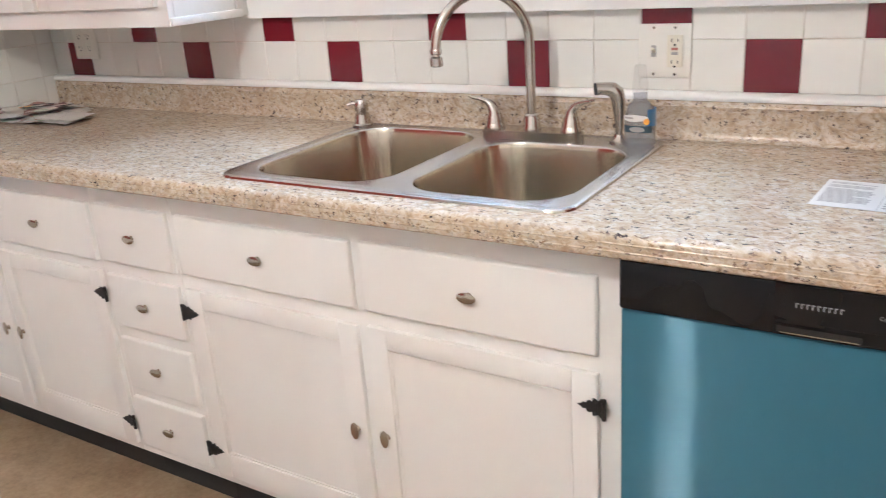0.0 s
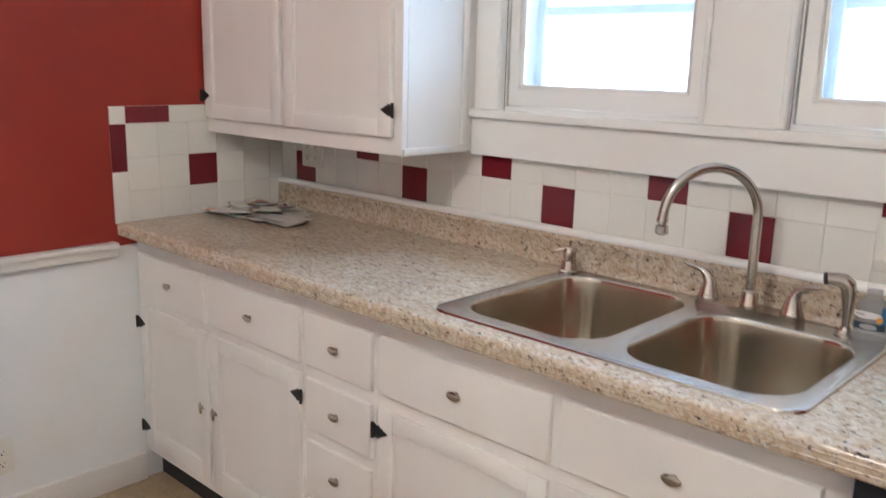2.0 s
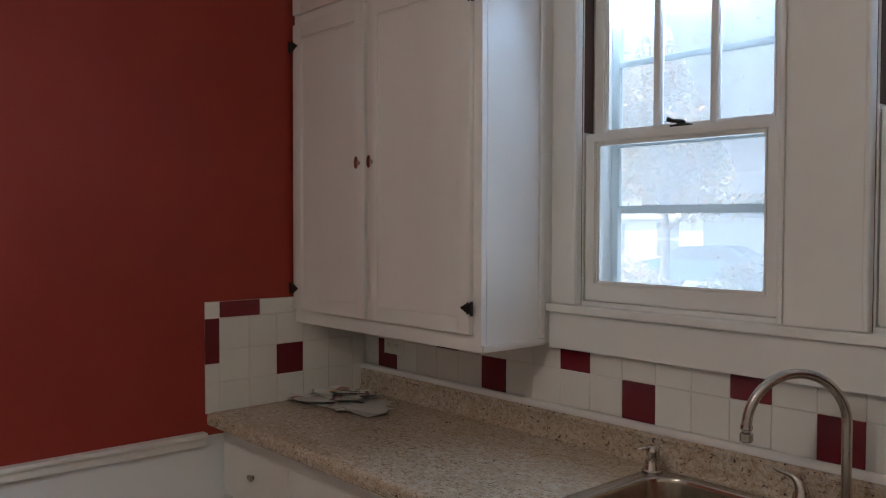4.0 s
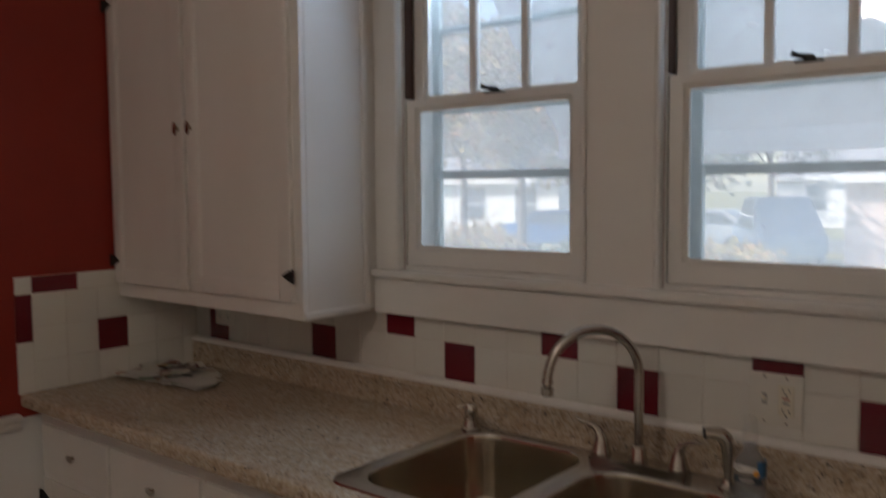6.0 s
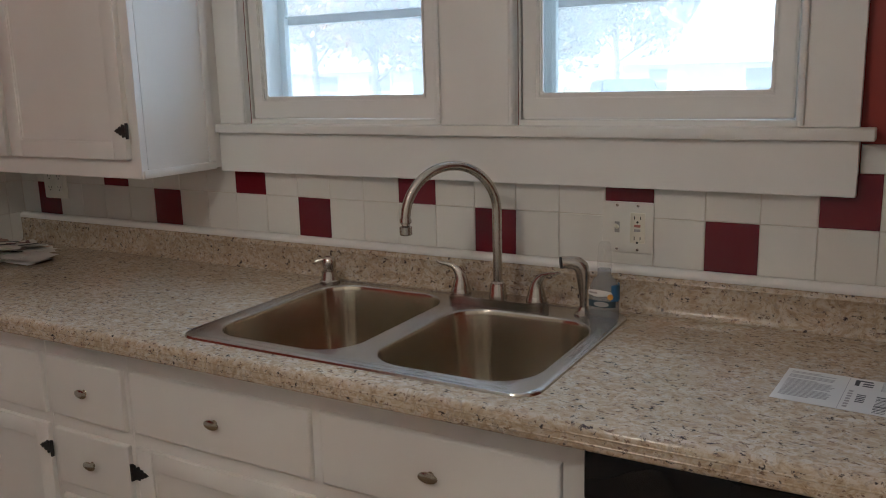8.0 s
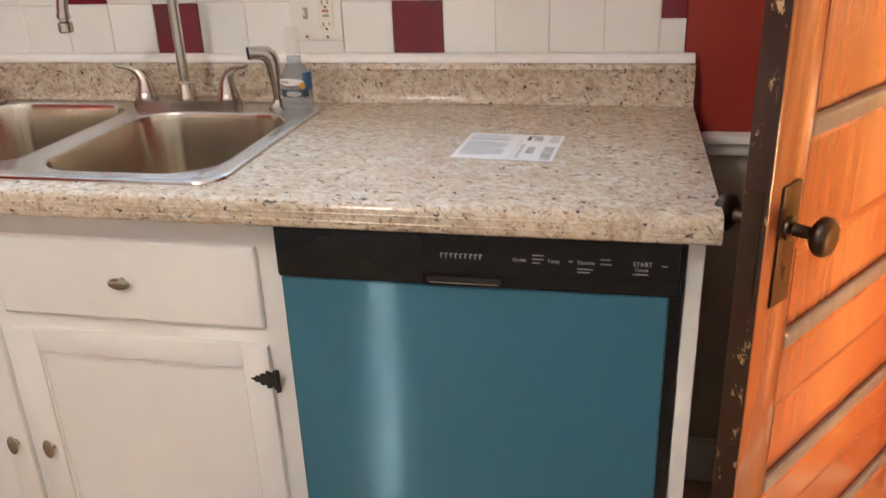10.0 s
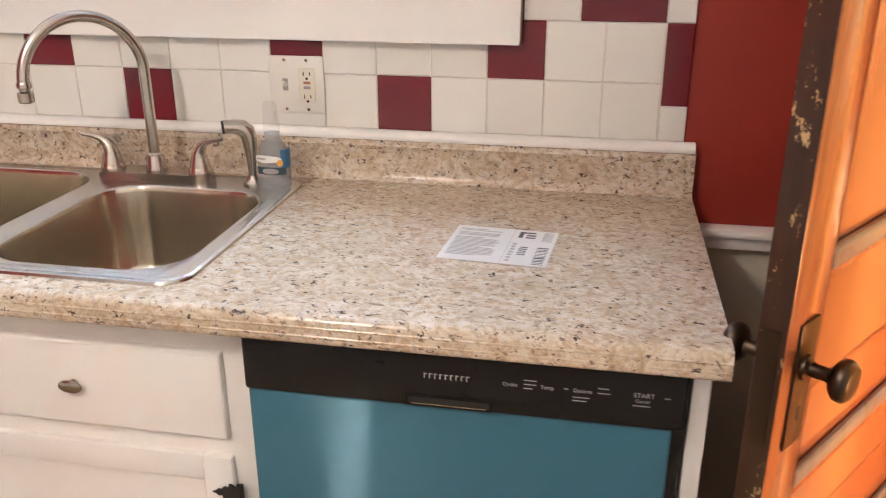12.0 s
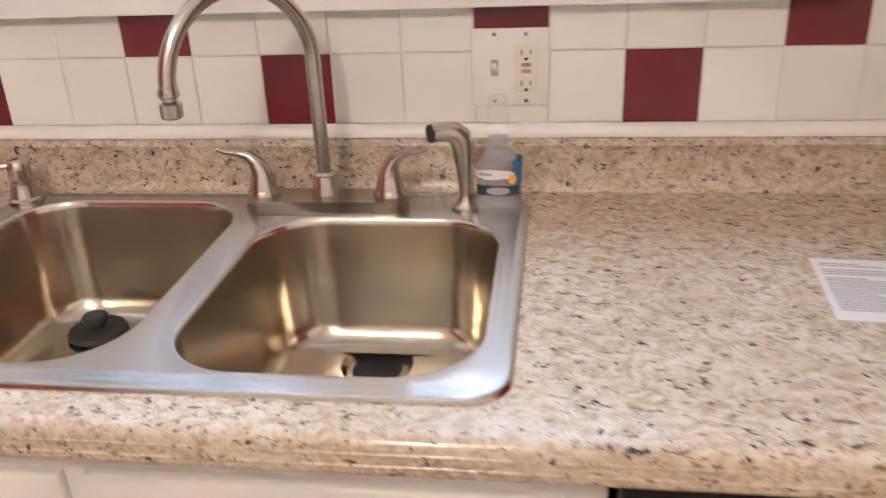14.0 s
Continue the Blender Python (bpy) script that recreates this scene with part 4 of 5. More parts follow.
for k in range(5):
    y = -0.036 + k * 0.008
    sheet("code_bar", [(0.034, y), (0.047, y), (0.047, y + 0.004), (0.034, y + 0.004)], 0.0005, INK_BLACK, sl, 0.0001)
for k in range(9):
    y = 0.03 + k * 0.005
    sheet("code_bar", [(0.064, y), (0.08, y), (0.08, y + 0.0022), (0.064, y + 0.0022)], 0.0005, INK_GREY, sl, 0.0001)
for a, b, c, e in ((0.024, 0.05, 0.062, 0.068), (0.024, 0.031, 0.04, 0.068), (0.036, 0.052, 0.05, 0.056), (0.036, 0.052, 0.04, 0.045)):
    sheet("mark", [(a, c), (b, c), (b, e), (a, e)], 0.0005, INK_BLACK, sl, 0.0001)
for k in range(7):
    y = -0.065 + k * 0.012
    sheet("print_line", [(0.02, y), (0.027, y), (0.027, y + 0.007), (0.02, y + 0.007)], 0.0005, INK_GREY, sl, 0.0001)


def crumpled(w, h, n, fold, seed, thick=0.0):
    """A creased sheet as a height field."""
    bm = bmesh.new()
    grid = []
    for j in range(n + 1):
        row = []
        for i in range(n + 1):
            x, y = (i / n - 0.5) * w, (j / n - 0.5) * h
            k = noise.noise(Vector((x * 14, y * 14, seed))) + 0.5 * noise.noise(Vector((x * 34, y * 34, seed + 3)))
            z = fold * max(0.0, 0.55 + k)
            row.append(bm.verts.new((x * (1 + 0.1 * k), y * (1 + 0.08 * k), z)))
        grid.append(row)
    for j in range(n):
        for i in range(n):
            bm.faces.new((grid[j][i], grid[j][i + 1], grid[j + 1][i + 1], grid[j + 1][i]))
    return bm


def print_material():
    m = material("colour_printed_newsprint", (0.7, 0.67, 0.6), 0.6)
    v = coords(m, (1, 1, 1), (0, 0, 24))
    blocks = node(m, "ShaderNodeTexVoronoi", Scale=24.0)
    blocks.distance = "CHEBYCHEV"
    link(m, v, blocks.inputs["Vector"])
    pick = node(m, "ShaderNodeSeparateColor")
    link(m, blocks.outputs["Color"], pick.inputs[0])
    c = ramp(m, pick.outputs[0], [(0.0, (0.7, 0.67, 0.6)), (0.55, (0.7, 0.67, 0.6)), (0.6, (0.16, 0.11, 0.12)), (0.7, (0.5, 0.25, 0.18)), (0.76, (0.36, 0.5, 0.36)), (0.82, (0.66, 0.63, 0.57))])
    link(m, c, base_of(m))
    return m


NEWS = print_material()
MAROON = material("maroon_print", (0.14, 0.03, 0.035), 0.6)
nb = thing("newspaper_bundle", "crumpled clear bag of coloured newspaper flyers in the countertop corner", "newspapers", at=(0.05, -0.178, CT + 0.001))
nb.scale = (1.2, 1.1, 0.75)
for k, (x, y, z, r, w, h, mat) in enumerate(((-0.04, 0.0, 0.002, 14, 0.26, 0.2, NEWS), (0.02, 0.02, 0.009, -22, 0.24, 0.17, NEWS), (-0.02, -0.02, 0.016, 34, 0.2, 0.13, PAPER), (0.05, 0.02, 0.02, 62, 0.17, 0.11, NEWS),
                                              (-0.06, 0.02, 0.024, -8, 0.14, 0.12, NEWS), (0.01, 0.03, 0.03, 26, 0.16, 0.07, PAPER), (0.02, -0.005, 0.034, -35, 0.14, 0.08, NEWS))):
    ob = part("flyer", crumpled(w, h, 16, 0.009, k * 7.3), mat, nb, "creased colour flyer" if mat is NEWS else "creased pale flyer")
    ob.matrix_basis = pose(x - 0.01, y - 0.03, z, 4 * math.sin(k * 2.1), 4 * math.cos(k * 1.7), r)
for nm, x, y, z, w, h, tilt, r, seed in (("under_flyer", 0.105, -0.06, 0.008, 0.17, 0.09, 2, 2, 6.0), ("folded_flyer", 0.11, -0.055, 0.02, 0.17, 0.085, 4, 10, 4.0)):
    ob = part(nm, crumpled(w, h, 14, 0.003, seed), PAPER, nb, "folded pale flyer")
    ob.matrix_basis = pose(x, y, z, tilt, 2, r)
for k, (x, y, z, r, l, wd) in enumerate(((-0.01, -0.03, 0.044, 34, 0.08, 0.011), (0.03, -0.005, 0.05, 26, 0.07, 0.009), (-0.05, -0.04, 0.04, -8, 0.05, 0.012), (0.065, 0.0, 0.046, 60, 0.05, 0.012), (0.035, 0.02, 0.05, -35, 0.05, 0.01), (-0.03, 0.005, 0.045, 20, 0.07, 0.008), (0.085, -0.05, 0.033, 12, 0.035, 0.01), (-0.085, -0.02, 0.036, 70, 0.03, 0.012))):
    ob = part("headline", boxes((-l / 2, l / 2, -wd / 2, wd / 2, 0, 0.0008)), MAROON if k in (1, 4) else ORANGE if k == 7 else INK_BLACK, nb, "dark printed headline")
    ob.matrix_basis = pose(x, y, z, 6, -3, r)
ob = part("bag", crumpled(0.34, 0.25, 30, 0.04, 11.0), BAG, nb, "crumpled clear plastic bag", smooth=True)
ob.matrix_basis = pose(-0.015, -0.03, 0.001, 0, 0, 12)


# ---- the open door ----
HINGE, LATCH_W = Vector((3.285, -0.020)), 0.813
do = thing("panelled_door", "open orange varnished wooden panel door with dark worn edge and bronze knob", "door", at=(HINGE.x, HINGE.y, 0))
do.rotation_euler = (0, 0, radians(180 + 54.7))
# in the door's own frame x runs from the hinge to the latch, y through its thickness; its face is at y 0 and its back at y -T
T, DZ0, DZ1 = 0.036, 0.008, 2.03
PANELS = ((0.18, 0.357), (0.432, 0.606), (0.69, 0.858), (1.005, 1.4), (1.49, 1.89))
SA, SB = 0.088, LATCH_W - 0.096
for a, b, nm in ((0, SA, "stile"), (SB, LATCH_W - 0.0015, "stile")):
    part(nm, boxes((a, b, -T, 0, DZ0, DZ1), bevel=0.002), DOOR_WOOD, do, smooth=True)
cuts = [DZ0] + [z for p in PANELS for z in p] + [DZ1]
for a, b in zip(cuts[::2], cuts[1::2]):
    part("rail", boxes((SA, SB, -T + 0.0003, -0.0003, a, b)), DOOR_WOOD, do)


def panel_frame(x0, x1, z0, z1, y_out, y_in, w):
    """A sloped moulding that leads down to the sunk panel, in one piece."""
    bm = bmesh.new()
    loops = []
    for d, y in ((0, y_out), (w * 0.25, y_out + (y_in - y_out) * 0.15), (w * 0.45, y_out + (y_in - y_out) * 0.6), (w * 0.8, y_out + (y_in - y_out) * 0.7), (w, y_in)):
        loops.append([bm.verts.new(p) for p in ((x0 + d, y, z0 + d), (x1 - d, y, z0 + d), (x1 - d, y, z1 - d), (x0 + d, y, z1 - d))])
    for A, B in zip(loops, loops[1:]):
        ring_between(bm, A, B)
    bmesh.ops.recalc_face_normals(bm, faces=bm.faces)
    return bm


for z0, z1 in PANELS:
    p = part("panel", boxes((SA, SB, -T + 0.011, -0.011, z0, z1)), DOOR_WOOD, do)
    part("moulding", panel_frame(SA, SB, z0, z1, 0.0, -0.0108, 0.026), DOOR_WOOD, p)
    # lower moulding, coloured grey in place of the sheen on its upper slope
    part("ledge", boxes((SA + 0.004, SB - 0.004, -0.0105, -0.0002, z0 + 0.0005, z0 + 0.034), bevel=0.008, seg=3), LEDGE_SHEEN, p, "lower panel moulding with a grey sheen painted on")
    part("moulding", panel_frame(SA, SB, z0, z1, -T, -T + 0.0108, 0.026), DOOR_WOOD, p)
part("latch_edge", boxes((LATCH_W - 0.0014, LATCH_W, -T + 0.001, -0.001, DZ0, DZ1)), DOOR_EDGE, do, "dark varnished edge with chipped paint")
part("strike_face", boxes((LATCH_W + 0.0001, LATCH_W + 0.0015, -T + 0.008, -0.008, 0.81, 0.96)), BRONZE, do, "dark metal lock face")
KX = LATCH_W - 0.055
for s, y in ((1, 0.0), (-1, -T)):
    bm = bmesh.new()
    a, b = sorted((y, y + s * 0.004))
    box(bm, KX - 0.024, KX + 0.024, a, b, 0.79, 0.962, 0.0015)
    pl = part("lock_plate", bm, BRONZE, do, "long dark bronze lock plate", smooth=True)
    part("keyhole", boxes((KX - 0.0025, KX + 0.0025, *sorted((y + s * 0.0041, y + s * 0.0046)), 0.826, 0.84)), DARK, pl)
    part("keyhole", lathe(bmesh.new(), [(0.0042, -s * y - 0.0046 if s > 0 else 0.0405), (0.0042, -s * y - 0.0042 if s > 0 else 0.041)], (KX, 0, 0.842), 12, "y"), DARK, pl)
    bm = lathe(bmesh.new(), [(0.017, 0), (0.016, 0.004), (0.0095, 0.008), (0.0085, 0.026), (0.011, 0.031), (0.019, 0.034), (0.0255, 0.04), (0.027, 0.046), (0.0255, 0.052), (0.02, 0.057), (0.018, 0.0575), (0.008, 0.059)], (0, 0, 0), 28, "y")
    ob = part("door_knob", bm, BRONZE, do, "round dark bronze knob", smooth=True)
    ob.matrix_basis = pose(KX, y + s * 0.0041, 0.9, 0, 0, 180 if s > 0 else 0)
for z in (0.25, 1.0, 1.78):
    part("hinge", tube(bmesh.new(), [(-0.006, 0.004, z - 0.05), (-0.006, 0.004, z + 0.05)], 0.006, 12), BRONZE, do)

# doorway frame and the hall beyond
dc = thing("trim", "orange varnished door casing round the doorway", "trim")
dc["kind"] = "structure"
for y0, y1 in ((DOOR_Y0 - 0.11, DOOR_Y0), (DOOR_Y1 + 0.0005, BACK - 0.016)):
    part("casing", boxes((RIGHT - 0.02, RIGHT, y0, y1, 0, 2.05), bevel=0.003), DOOR_WOOD, dc)
part("head_casing", boxes((RIGHT - 0.02, RIGHT, DOOR_Y0 - 0.11, BACK - 0.016, 2.0505, 2.16), bevel=0.003), DOOR_WOOD, dc)
for y0, y1 in ((DOOR_Y0, DOOR_Y0 + 0.012), (DOOR_Y1 - 0.012, DOOR_Y1)):
    part("jamb", boxes((RIGHT + 0.0005, RIGHT + 0.1195, y0, y1, 0, 2.04)), DOOR_WOOD, dc)
part("threshold", boxes((RIGHT - 0.01, RIGHT + 0.05, DOOR_Y0 + 0.013, DOOR_Y1 - 0.013, 0.0005, 0.012), bevel=0.004), STORM, dc, "worn metal threshold strip")
solid("floor", boxes((RIGHT, 5.4, -3.0, 1.3, -0.12, 0)), wood("hall_floor_wood", (0.4, 0.17, 0.05), (0.25, 0.09, 0.03), 0.35), "varnished wooden hall floor", "floor", kind="structure")
solid("wall_hall", boxes((5.4, 5.5, -3.0, 1.4, 0, TOP)), YELLOW, "plain warm yellow hall wall", "wall", kind="structure")
solid("wall_hall", boxes((RIGHT + 0.1205, 4.3, 1.3, 1.4, 0, TOP), (5.2, 5.4, 1.3, 1.4, 0, TOP), (4.3, 5.2, 1.3, 1.4, 0, 0.95), (4.3, 5.2, 1.3, 1.4, 2.15, TOP)), YELLOW, "plain warm yellow hall wall", "wall", kind="structure")
solid("wall_hall", boxes((RIGHT + 0.1205, 5.4, -3.1, -3.0, 0, TOP)), YELLOW, "plain warm yellow hall wall", "wall", kind="structure")
solid("wall_hall", boxes((RIGHT + 0.1205, 3.6, -0.02, 1.2995, 0, TOP)), YELLOW, "warm yellow hall wall by the doorway", "wall", kind="structure")
solid("ceiling", boxes((RIGHT + 0.1205, 5.5, -3.1, 1.4, TOP, TOP + 0.1)), CEILING, "plain hall ceiling", "ceiling", kind="structure")


# ---- outside ----
GRASS = painted("dry_autumn_grass", (0.16, 0.17, 0.07), (0.24, 0.2, 0.1), 0.95, 0.5)
ASPHALT = painted("pale_worn_asphalt", (0.13, 0.13, 0.13), (0.18, 0.175, 0.17), 0.9, 0.4)
ALU = painted("white_aluminium_awning", (0.78, 0.8, 0.8), (0.72, 0.75, 0.76), 0.5, 0.1)
SIDING = painted("white_siding_paint", (0.72, 0.72, 0.72), (0.66, 0.66, 0.67), 0.6, 0.2)
PINK = painted("pale_pink_stucco", (0.62, 0.5, 0.47), (0.58, 0.46, 0.43), 0.8, 0.4)
ROOF = painted("grey_shingle_roof", (0.3, 0.3, 0.32), (0.24, 0.24, 0.26), 0.85, 0.6)
BARK = painted("rough_bark", (0.17, 0.13, 0.1), (0.11, 0.085, 0.065), 0.9, 0.9)
GLASS_DARK = material("dark_window_glass", (0.05, 0.07, 0.09), 0.08)
GZ = -0.65
solid("ground", boxes((-160, 160, 0.3, 320, GZ - 0.1, GZ)), GRASS, "dry autumn lawn round the houses", "ground", kind="structure")
solid("road", boxes((-160, 160, 27, 34, GZ, GZ + 0.02)), ASPHALT, "pale asphalt street beyond the lawn", "road", kind="structure")
solid("wall_outside", boxes((-3, LEFT - 0.1505, 0.0, 0.17, GZ, 3.0)), SIDING, "white outside wall beside the kitchen", "wall", kind="structure")

aw = thing("awning", "white slatted aluminium awning over the two windows", "awning")
A0, A1, NSL = Vector((0, 0.19, 2.42)), Vector((0, 0.86, 1.735)), 9
slat_mesh = None
for k in range(NSL):
    a, b = A0.lerp(A1, k / NSL), A0.lerp(A1, (k + 1.12) / NSL)
    if slat_mesh is None:
        d0 = (b - a)
        bm = boxes((0.92, 2.62, 0, 0.004, 0, 0.004))
        for v in bm.verts:
            t = 1 if v.co.y > 0.002 else 0
            v.co = Vector((v.co.x, d0.y * t, d0.z * t + v.co.z + (0.03 if t == 0 else 0)))
        slat_mesh = mesh_of("slat", bm, ALU)
    ob = new("slat", slat_mesh)
    ob.parent = aw
    ob.location = (0, a.y, a.z)
part("valance", boxes((0.92, 2.62, 0.862, 0.866, 1.66, 1.745)), ALU, aw)


def house(name, label, x0, x1, y0, y1, h, ridge, wall_mat, wins):
    hs = thing(name, label, "house", at=(0, 0, GZ))
    part("wall", boxes((x0, x1, y0, y1, 0, h)), wall_mat, hs)
    bm = bmesh.new()
    o, ym = 0.35, (y0 + y1) / 2
    pts = [(y0 - o, h - 0.05), (ym, h + ridge), (y1 + o, h - 0.05), (y1 + o, h - 0.2), (y0 - o, h - 0.2)]
    extrude_x(bm, pts, x0 - o, x1 + o)
    part("roof", bm, ROOF, hs)
    part("fascia", boxes((x0 - o, x1 + o, y0 - o - 0.03, y0 - o, h - 0.24, h - 0.02)), SIDING, hs)
    for wx, wz, ww, wh in wins:
        wi = part("window", boxes((wx - ww / 2 - 0.08, wx + ww / 2 + 0.08, y0 - 0.04, y0 + 0.02, wz - 0.08, wz + wh + 0.08)), SIDING, hs)
        part("pane", boxes((wx - ww / 2, wx + ww / 2, y0 - 0.05, y0 - 0.041, wz, wz + wh / 2 - 0.03)), GLASS_DARK, wi)
        part("pane", boxes((wx - ww / 2, wx + ww / 2, y0 - 0.05, y0 - 0.041, wz + wh / 2 + 0.03, wz + wh)), GLASS_DARK, wi)
    return hs


house("house", "pale pink one-storey house with grey roof across the street", -3.0, 4.2, 21, 28, 2.5, 1.7, PINK, [(-1.0, 0.9, 0.9, 1.2), (2.2, 0.9, 0.9, 1.2)])
house("house", "white one-storey house with grey roof behind the trees", -24, -14.5, 26, 33, 2.6, 2.0, SIDING, [(-21.5, 0.9, 1.0, 1.3), (-18.5, 0.9, 1.0, 1.3), (-16, 0.9, 1.0, 1.3)])
house("house", "small white house beyond the far lawn", -12, -5.5, 44, 50, 2.7, 2.0, SIDING, [(-10, 0.9, 1.0, 1.3), (-7.5, 0.9, 1.0, 1.3)])


def car(name, label, x, y, turn, paint, tall):
    c = thing(name, label, "car", at=(x, y, GZ + 0.02))
    c.rotation_euler = (0, 0, radians(turn))
    prof = [(-2.15, 0.35), (-2.2, 0.75), (-2.05, 0.92), (-1.25, 0.98), (-0.7, tall), (0.95, tall + 0.02), (1.7, 0.98), (2.1, 0.9), (2.18, 0.6), (2.12, 0.32)]
    bm = bmesh.new()
    a, b = [bm.verts.new((px, -0.86, pz)) for px, pz in prof], [bm.verts.new((px, 0.86, pz)) for px, pz in prof]
    for v in a + b:
        if v.co.z > 1.1:
            v.co.y *= 0.8
    n = len(prof)
    bm.faces.new(a[::-1]), bm.faces.new(b)
    for k in range(n):
        bm.faces.new((a[k], a[(k + 1) % n], b[(k + 1) % n], b[k]))
    bmesh.ops.bevel(bm, geom=list(bm.edges), offset=0.06, segments=2, affect="EDGES")
    part("body", bm, paint, c, smooth=True)
    for s in (-1, 1):
        bm = bmesh.new()
        q = [bm.verts.new((px, s * py, pz)) for px, py, pz in ((-1.05, 0.872, 1.0), (-0.6, 0.75, tall - 0.06), (0.9, 0.75, tall - 0.05), (1.4, 0.872, 1.0))]
        bm.faces.new(q)
        part("side_window", bm, GLASS_DARK, c)
    for wx in (-1.35, 1.35):
        for s in (-1, 1):
            wh = part("wheel", lathe(bmesh.new(), [(0.32, -0.1), (0.33, -0.08), (0.33, 0.08), (0.32, 0.1)], (wx, s * 0.8, 0.33), 20, "y"), RUBBER, c)
            part("rim", lathe(bmesh.new(), [(0.2, -0.108), (0.2, 0.108)], (wx, s * 0.8, 0.33), 16, "y"), NICKEL, wh)
    return c


car("car", "parked blue sedan on the street beyond the lawn", -12.2, 22.5, 12, material("blue_car_paint", (0.05, 0.16, 0.36), 0.25, 0.3), 1.42)
car("van", "parked grey-blue van with light roof by the pink house", -5.2, 22.5, -60, material("grey_blue_car_paint", (0.16, 0.24, 0.34), 0.3, 0.2), 1.85)
car("car", "parked silver sedan near the pink house", -8.2, 24.5, 3, material("silver_car_paint", (0.55, 0.57, 0.6), 0.3, 0.6), 1.42)


def leaf_material(name, a, b, c):
    m = material(name, a, 0.7, Transmission_Weight=0.0)
    g = m.node_tree.nodes.new("ShaderNodeNewGeometry")
    link(m, ramp(m, g.outputs["Random Per Island"], [(0.0, a), (0.5, b), (1.0, c)]), base_of(m))
    return m


AUTUMN = leaf_material("autumn_leaves", (0.42, 0.3, 0.08), (0.3, 0.26, 0.09), (0.5, 0.2, 0.07))
GREEN = leaf_material("dull_green_leaves", (0.07, 0.1, 0.04), (0.12, 0.14, 0.06), (0.25, 0.12, 0.05))


def foliage(centres, count, size, seed):
    r = random.Random(seed)
    verts, faces = [], []
    for cx, cy, cz, rad in centres:
        for _ in range(count):
            d = Vector((r.gauss(0, 1), r.gauss(0, 1), r.gauss(0, 0.8)))
            d = d.normalized() * rad * r.random() ** 0.4 * (0.7 + 0.5 * noise.noise(Vector((d.x, d.y, d.z)) * 1.7))
            p = Vector((cx, cy, cz)) + d
            u = Vector((r.gauss(0, 1), r.gauss(0, 1), r.gauss(0, 1))).normalized()
            w = u.orthogonal().normalized()
            s = size * r.uniform(0.6, 1.4)
            i = len(verts)
            verts += [tuple(p + u * s), tuple(p + w * s * 0.5), tuple(p - u * s), tuple(p - w * s * 0.5)]
            faces.append((i, i + 1, i + 2, i + 3))
    return verts, faces


def tree(name, label, x, y, h, spread, leaf, seed):
    t = thing(name, label, "tree", at=(x, y, GZ))
    r = random.Random(seed)
    bm = bmesh.new()
    tube(bm, [(0, 0, 0), (0.05, 0, h * 0.25), (-0.05, 0.05, h * 0.5), (0.05, 0, h * 0.8)], [0.15, 0.12, 0.09, 0.04], 10)
    part("trunk", bm, BARK, t, smooth=True)
    centres = []
    for k in range(11):
        a, z0 = k * 2.4, h * (0.3 + 0.045 * k)
        e = Vector((math.cos(a) * spread * r.uniform(0.5, 1), math.sin(a) * spread * r.uniform(0.5, 1), z0 + h * 0.2))
        part("limb", tube(bmesh.new(), [(0, 0, z0), tuple(e * 0.5 + Vector((0, 0, z0 * 0.55))), tuple(e)], [0.05, 0.03, 0.01], 6), BARK, t)
        centres.append((e.x, e.y, e.z, spread * 0.5))
        centres.append((e.x * 0.45, e.y * 0.45, e.z - h * 0.06, spread * 0.42))
    verts, faces = foliage(centres, 480, 0.1, seed)
    me = bpy.data.meshes.new("crown")
    me.from_pydata(verts, [], faces)
    me.materials.append(leaf)
    ob = new("crown", me)
    ob.parent = t
    return t


tree("tree", "autumn tree with thin yellow leaves on the lawn", -10.5, 17.5, 6.5, 2.3, AUTUMN, 2)
tree("tree", "bare-looking autumn tree by the street", -14.5, 20, 8, 2.8, AUTUMN, 4)
tree("tree", "dull green tree behind the parked van", -7.5, 29, 8, 3.2, GREEN, 6)
tree("tree", "dull green tree in front of the parked van", -7.4, 19.2, 5.6, 2.0, GREEN, 15)
tree("tree", "autumn tree behind the white house", -19, 38, 10, 4, AUTUMN, 9)
tree("tree", "rust-coloured tree beyond the street", -3.5, 34, 7, 2.8, GREEN, 12)

def shrub(x, y, s, leaf, seed):
    r = random.Random(seed)
    sh = thing("shrub", "leafy autumn shrub at the edge of the lawn", "shrub", "shrubs on the lawn", at=(x, y, GZ))
    part("stem", tube(bmesh.new(), [(0, 0, 0), (0.03, 0, s * 0.6)], [0.04, 0.015], 8), BARK, sh)
    verts, faces = foliage([(r.uniform(-s, s) * 0.6, r.uniform(-s, s) * 0.4, s * r.uniform(0.4, 0.8), s * 0.55) for _ in range(6)], 260, 0.06, seed)
    me = bpy.data.meshes.new("crown")
    me.from_pydata(verts, [], faces)
    me.materials.append(leaf)
    ob = new("crown", me)
    ob.parent = sh


for k, (x, y, s) in enumerate(((-9.5, 14.0, 1.2), (-6.2, 13.2, 1.0), (-11.5, 16.5, 1.3), (-5.0, 15.5, 0.9), (-3.4, 14.6, 1.0), (-8.2, 17.8, 1.2))):
    shrub(x, y, s, AUTUMN if k % 2 == 0 else GREEN, 20 + k)


# ---- wall tiles ----
P = 0.1085
CROSS = 0.0014
MESHES = {}


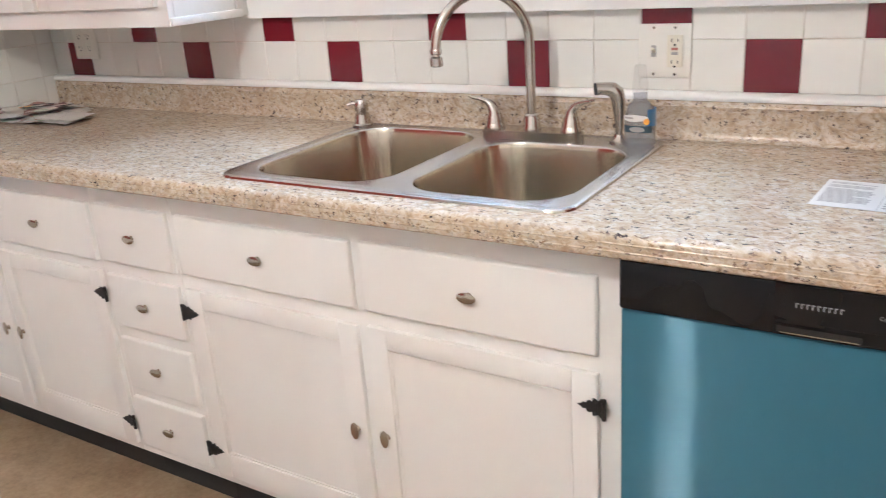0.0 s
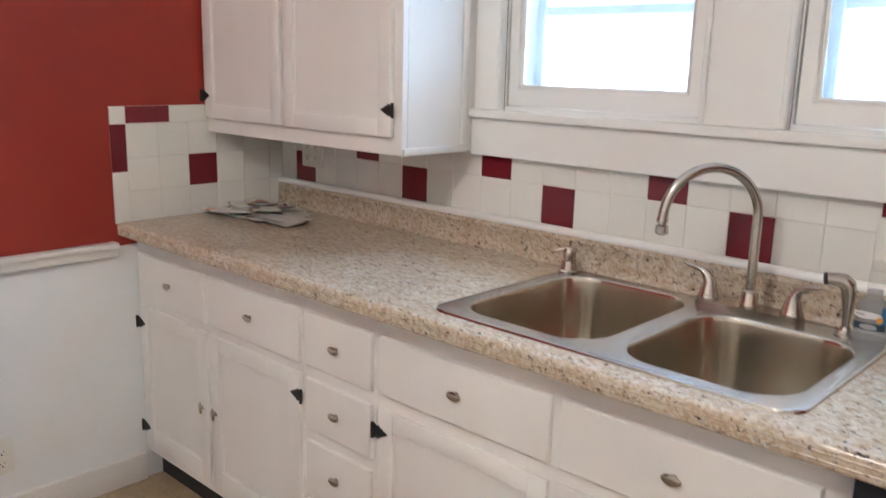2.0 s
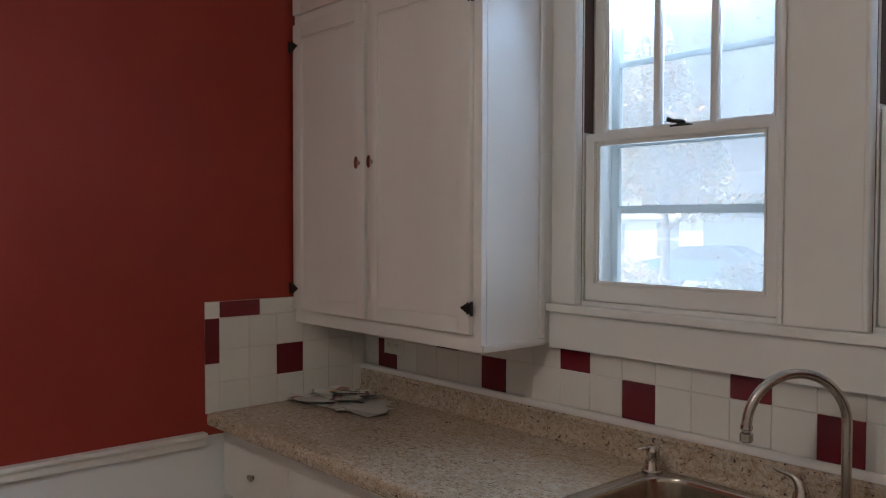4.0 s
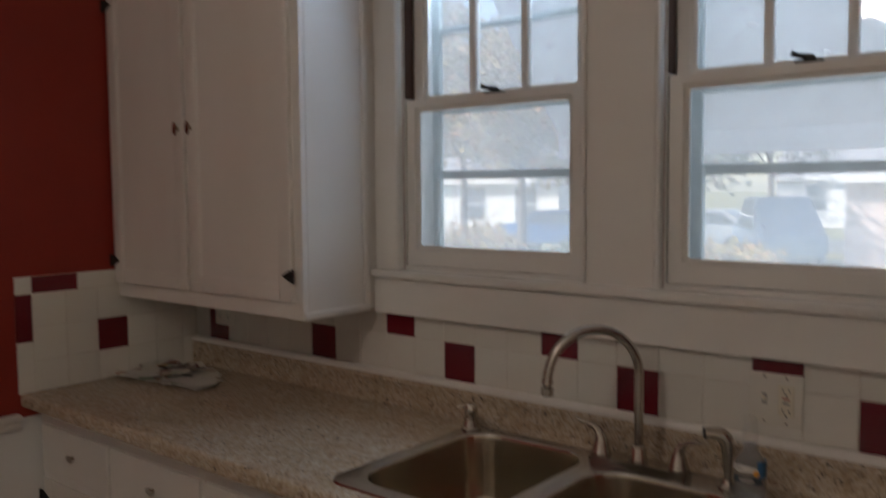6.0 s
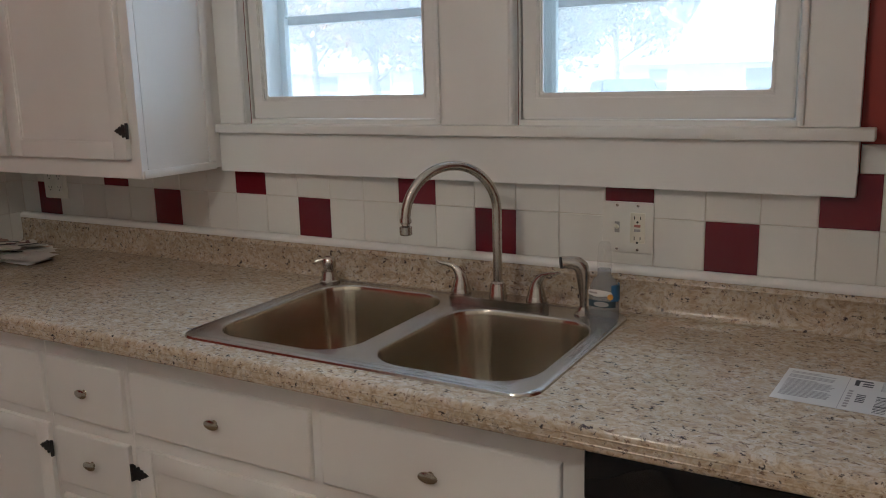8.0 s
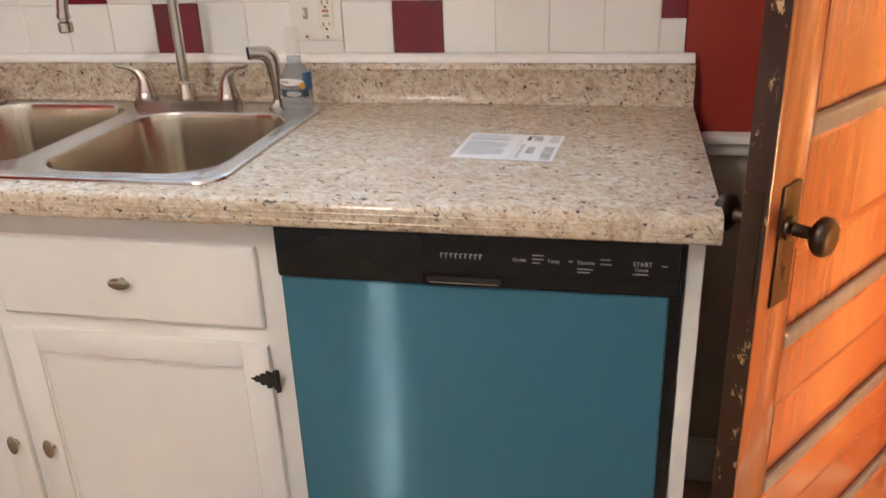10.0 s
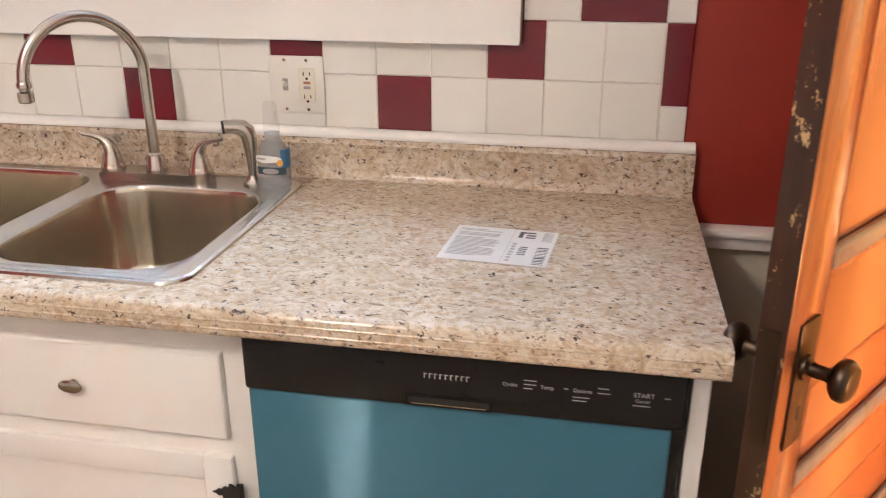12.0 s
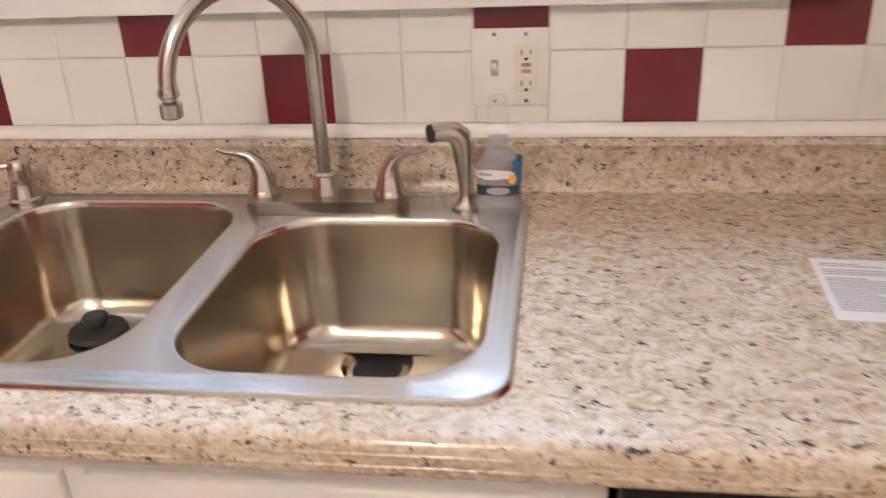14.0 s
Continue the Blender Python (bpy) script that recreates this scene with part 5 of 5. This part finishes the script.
def tile(parent, wall, u0, u1, z0, z1, red=False):
    """One glazed tile between two places along its wall. wall "n": along x, "w": along y."""
    w, h = round(u1 - u0 - CROSS, 4), round(z1 - z0 - CROSS, 4)
    key = (wall, w, h, red)
    if key not in MESHES:
        bm = bmesh.new()
        x, z, b, t = w / 2, h / 2, 0.0012, 0.0062
        back = [bm.verts.new(p) for p in ((-x, 0, -z), (x, 0, -z), (x, 0, z), (-x, 0, z))]
        rim = [bm.verts.new(p) for p in ((-x, -t + b, -z), (x, -t + b, -z), (x, -t + b, z), (-x, -t + b, z))]
        face = [bm.verts.new(p) for p in ((-x + b, -t, -z + b), (x - b, -t, -z + b), (x - b, -t, z - b), (-x + b, -t, z - b))]
        ring_between(bm, back, rim)
        ring_between(bm, rim, face)
        bm.faces.new(face)
        bmesh.ops.recalc_face_normals(bm, faces=bm.faces)
        if wall == "w":
            bmesh.ops.rotate(bm, verts=bm.verts, cent=(0, 0, 0), matrix=Matrix.Rotation(radians(90), 3, "Z"))
        MESHES[key] = mesh_of("tile", bm, TILE_RED if red else TILE, smooth=True)
    ob = new("tile", MESHES[key])
    ob.parent = parent
    u, v = (u0 + u1) / 2, (z0 + z1) / 2
    wob = random.uniform(-0.0004, 0.0004)
    ob.location = (u, 0.0062 + wob, v) if wall == "n" else (LEFT + 0.0018 - wob, u, v)
    ob.rotation_euler = (random.uniform(-0.004, 0.004), random.uniform(-0.003, 0.003), random.uniform(-0.004, 0.004))
    return ob


part("grout_bed", boxes((LEFT + 0.002, 2.4795, 0.002, BACK - 0.0003, 0.99, 1.2275), (2.48, 2.744, 0.002, BACK - 0.0003, 0.99, 1.2865)), GROUT, wall_north, "pale grout between the tiles")
part("grout_bed", boxes((LEFT + 0.0003, LEFT + 0.006, -0.655, 0.0019, 0.912, 1.2865)), GROUT, wall_west, "pale grout between the tiles")

Z1, Z2, Z3, Z4 = 1.0135, 1.121, 1.2295, 1.2865
edges_x = [1.07 + k * P for k in range(0, 15)] + [2.6955]
left_x = [1.07 - k * 0.1118 for k in range(1, 11)] + [LEFT + 0.006]
xs = left_x[::-1] + edges_x
first = len(left_x)
for i in range(len(xs) - 1):
    k = i - first
    tile(wall_north, "n", xs[i], xs[i + 1], Z1, Z2, k in (-10, -5, 0, 5, 10))
    tile(wall_north, "n", xs[i], xs[i + 1], Z2, Z3, k in (-7, -2, 3, 8, 12))
tile(wall_north, "n", 2.6965, 2.746, Z1, 1.0795)
tile(wall_north, "n", 2.6965, 2.746, 1.0795, Z3, True)
for a, b, red in ((2.4375, 2.542, False), (2.542, 2.6945, True), (2.6955, 2.746, False)):
    tile(wall_north, "n", a, b, Z3, Z4, red)

ys = [-0.604 + k * 0.1088 for k in range(6)] + [-0.001]
for i in range(len(ys) - 1):
    for j, (za, zb) in enumerate(((0.9145, 1.0145), (1.0145, 1.1225), (1.1225, 1.2305))):
        tile(wall_west, "w", ys[i], ys[i + 1], za, zb, i == 2 and j == 1)
for a, b, za, zb, red in ((-0.656, -0.6045, 1.2315, 1.2865, False), (-0.604, -0.452, 1.2315, 1.2865, True), (-0.452, -0.3, 1.2315, 1.2865, False), (-0.3, -0.15, 1.2315, 1.2865, False), (-0.656, -0.6045, 1.0775, 1.2305, True), (-0.656, -0.6045, 0.9145, 1.0765, False)):
    tile(wall_west, "w", a, b, za, zb, red)
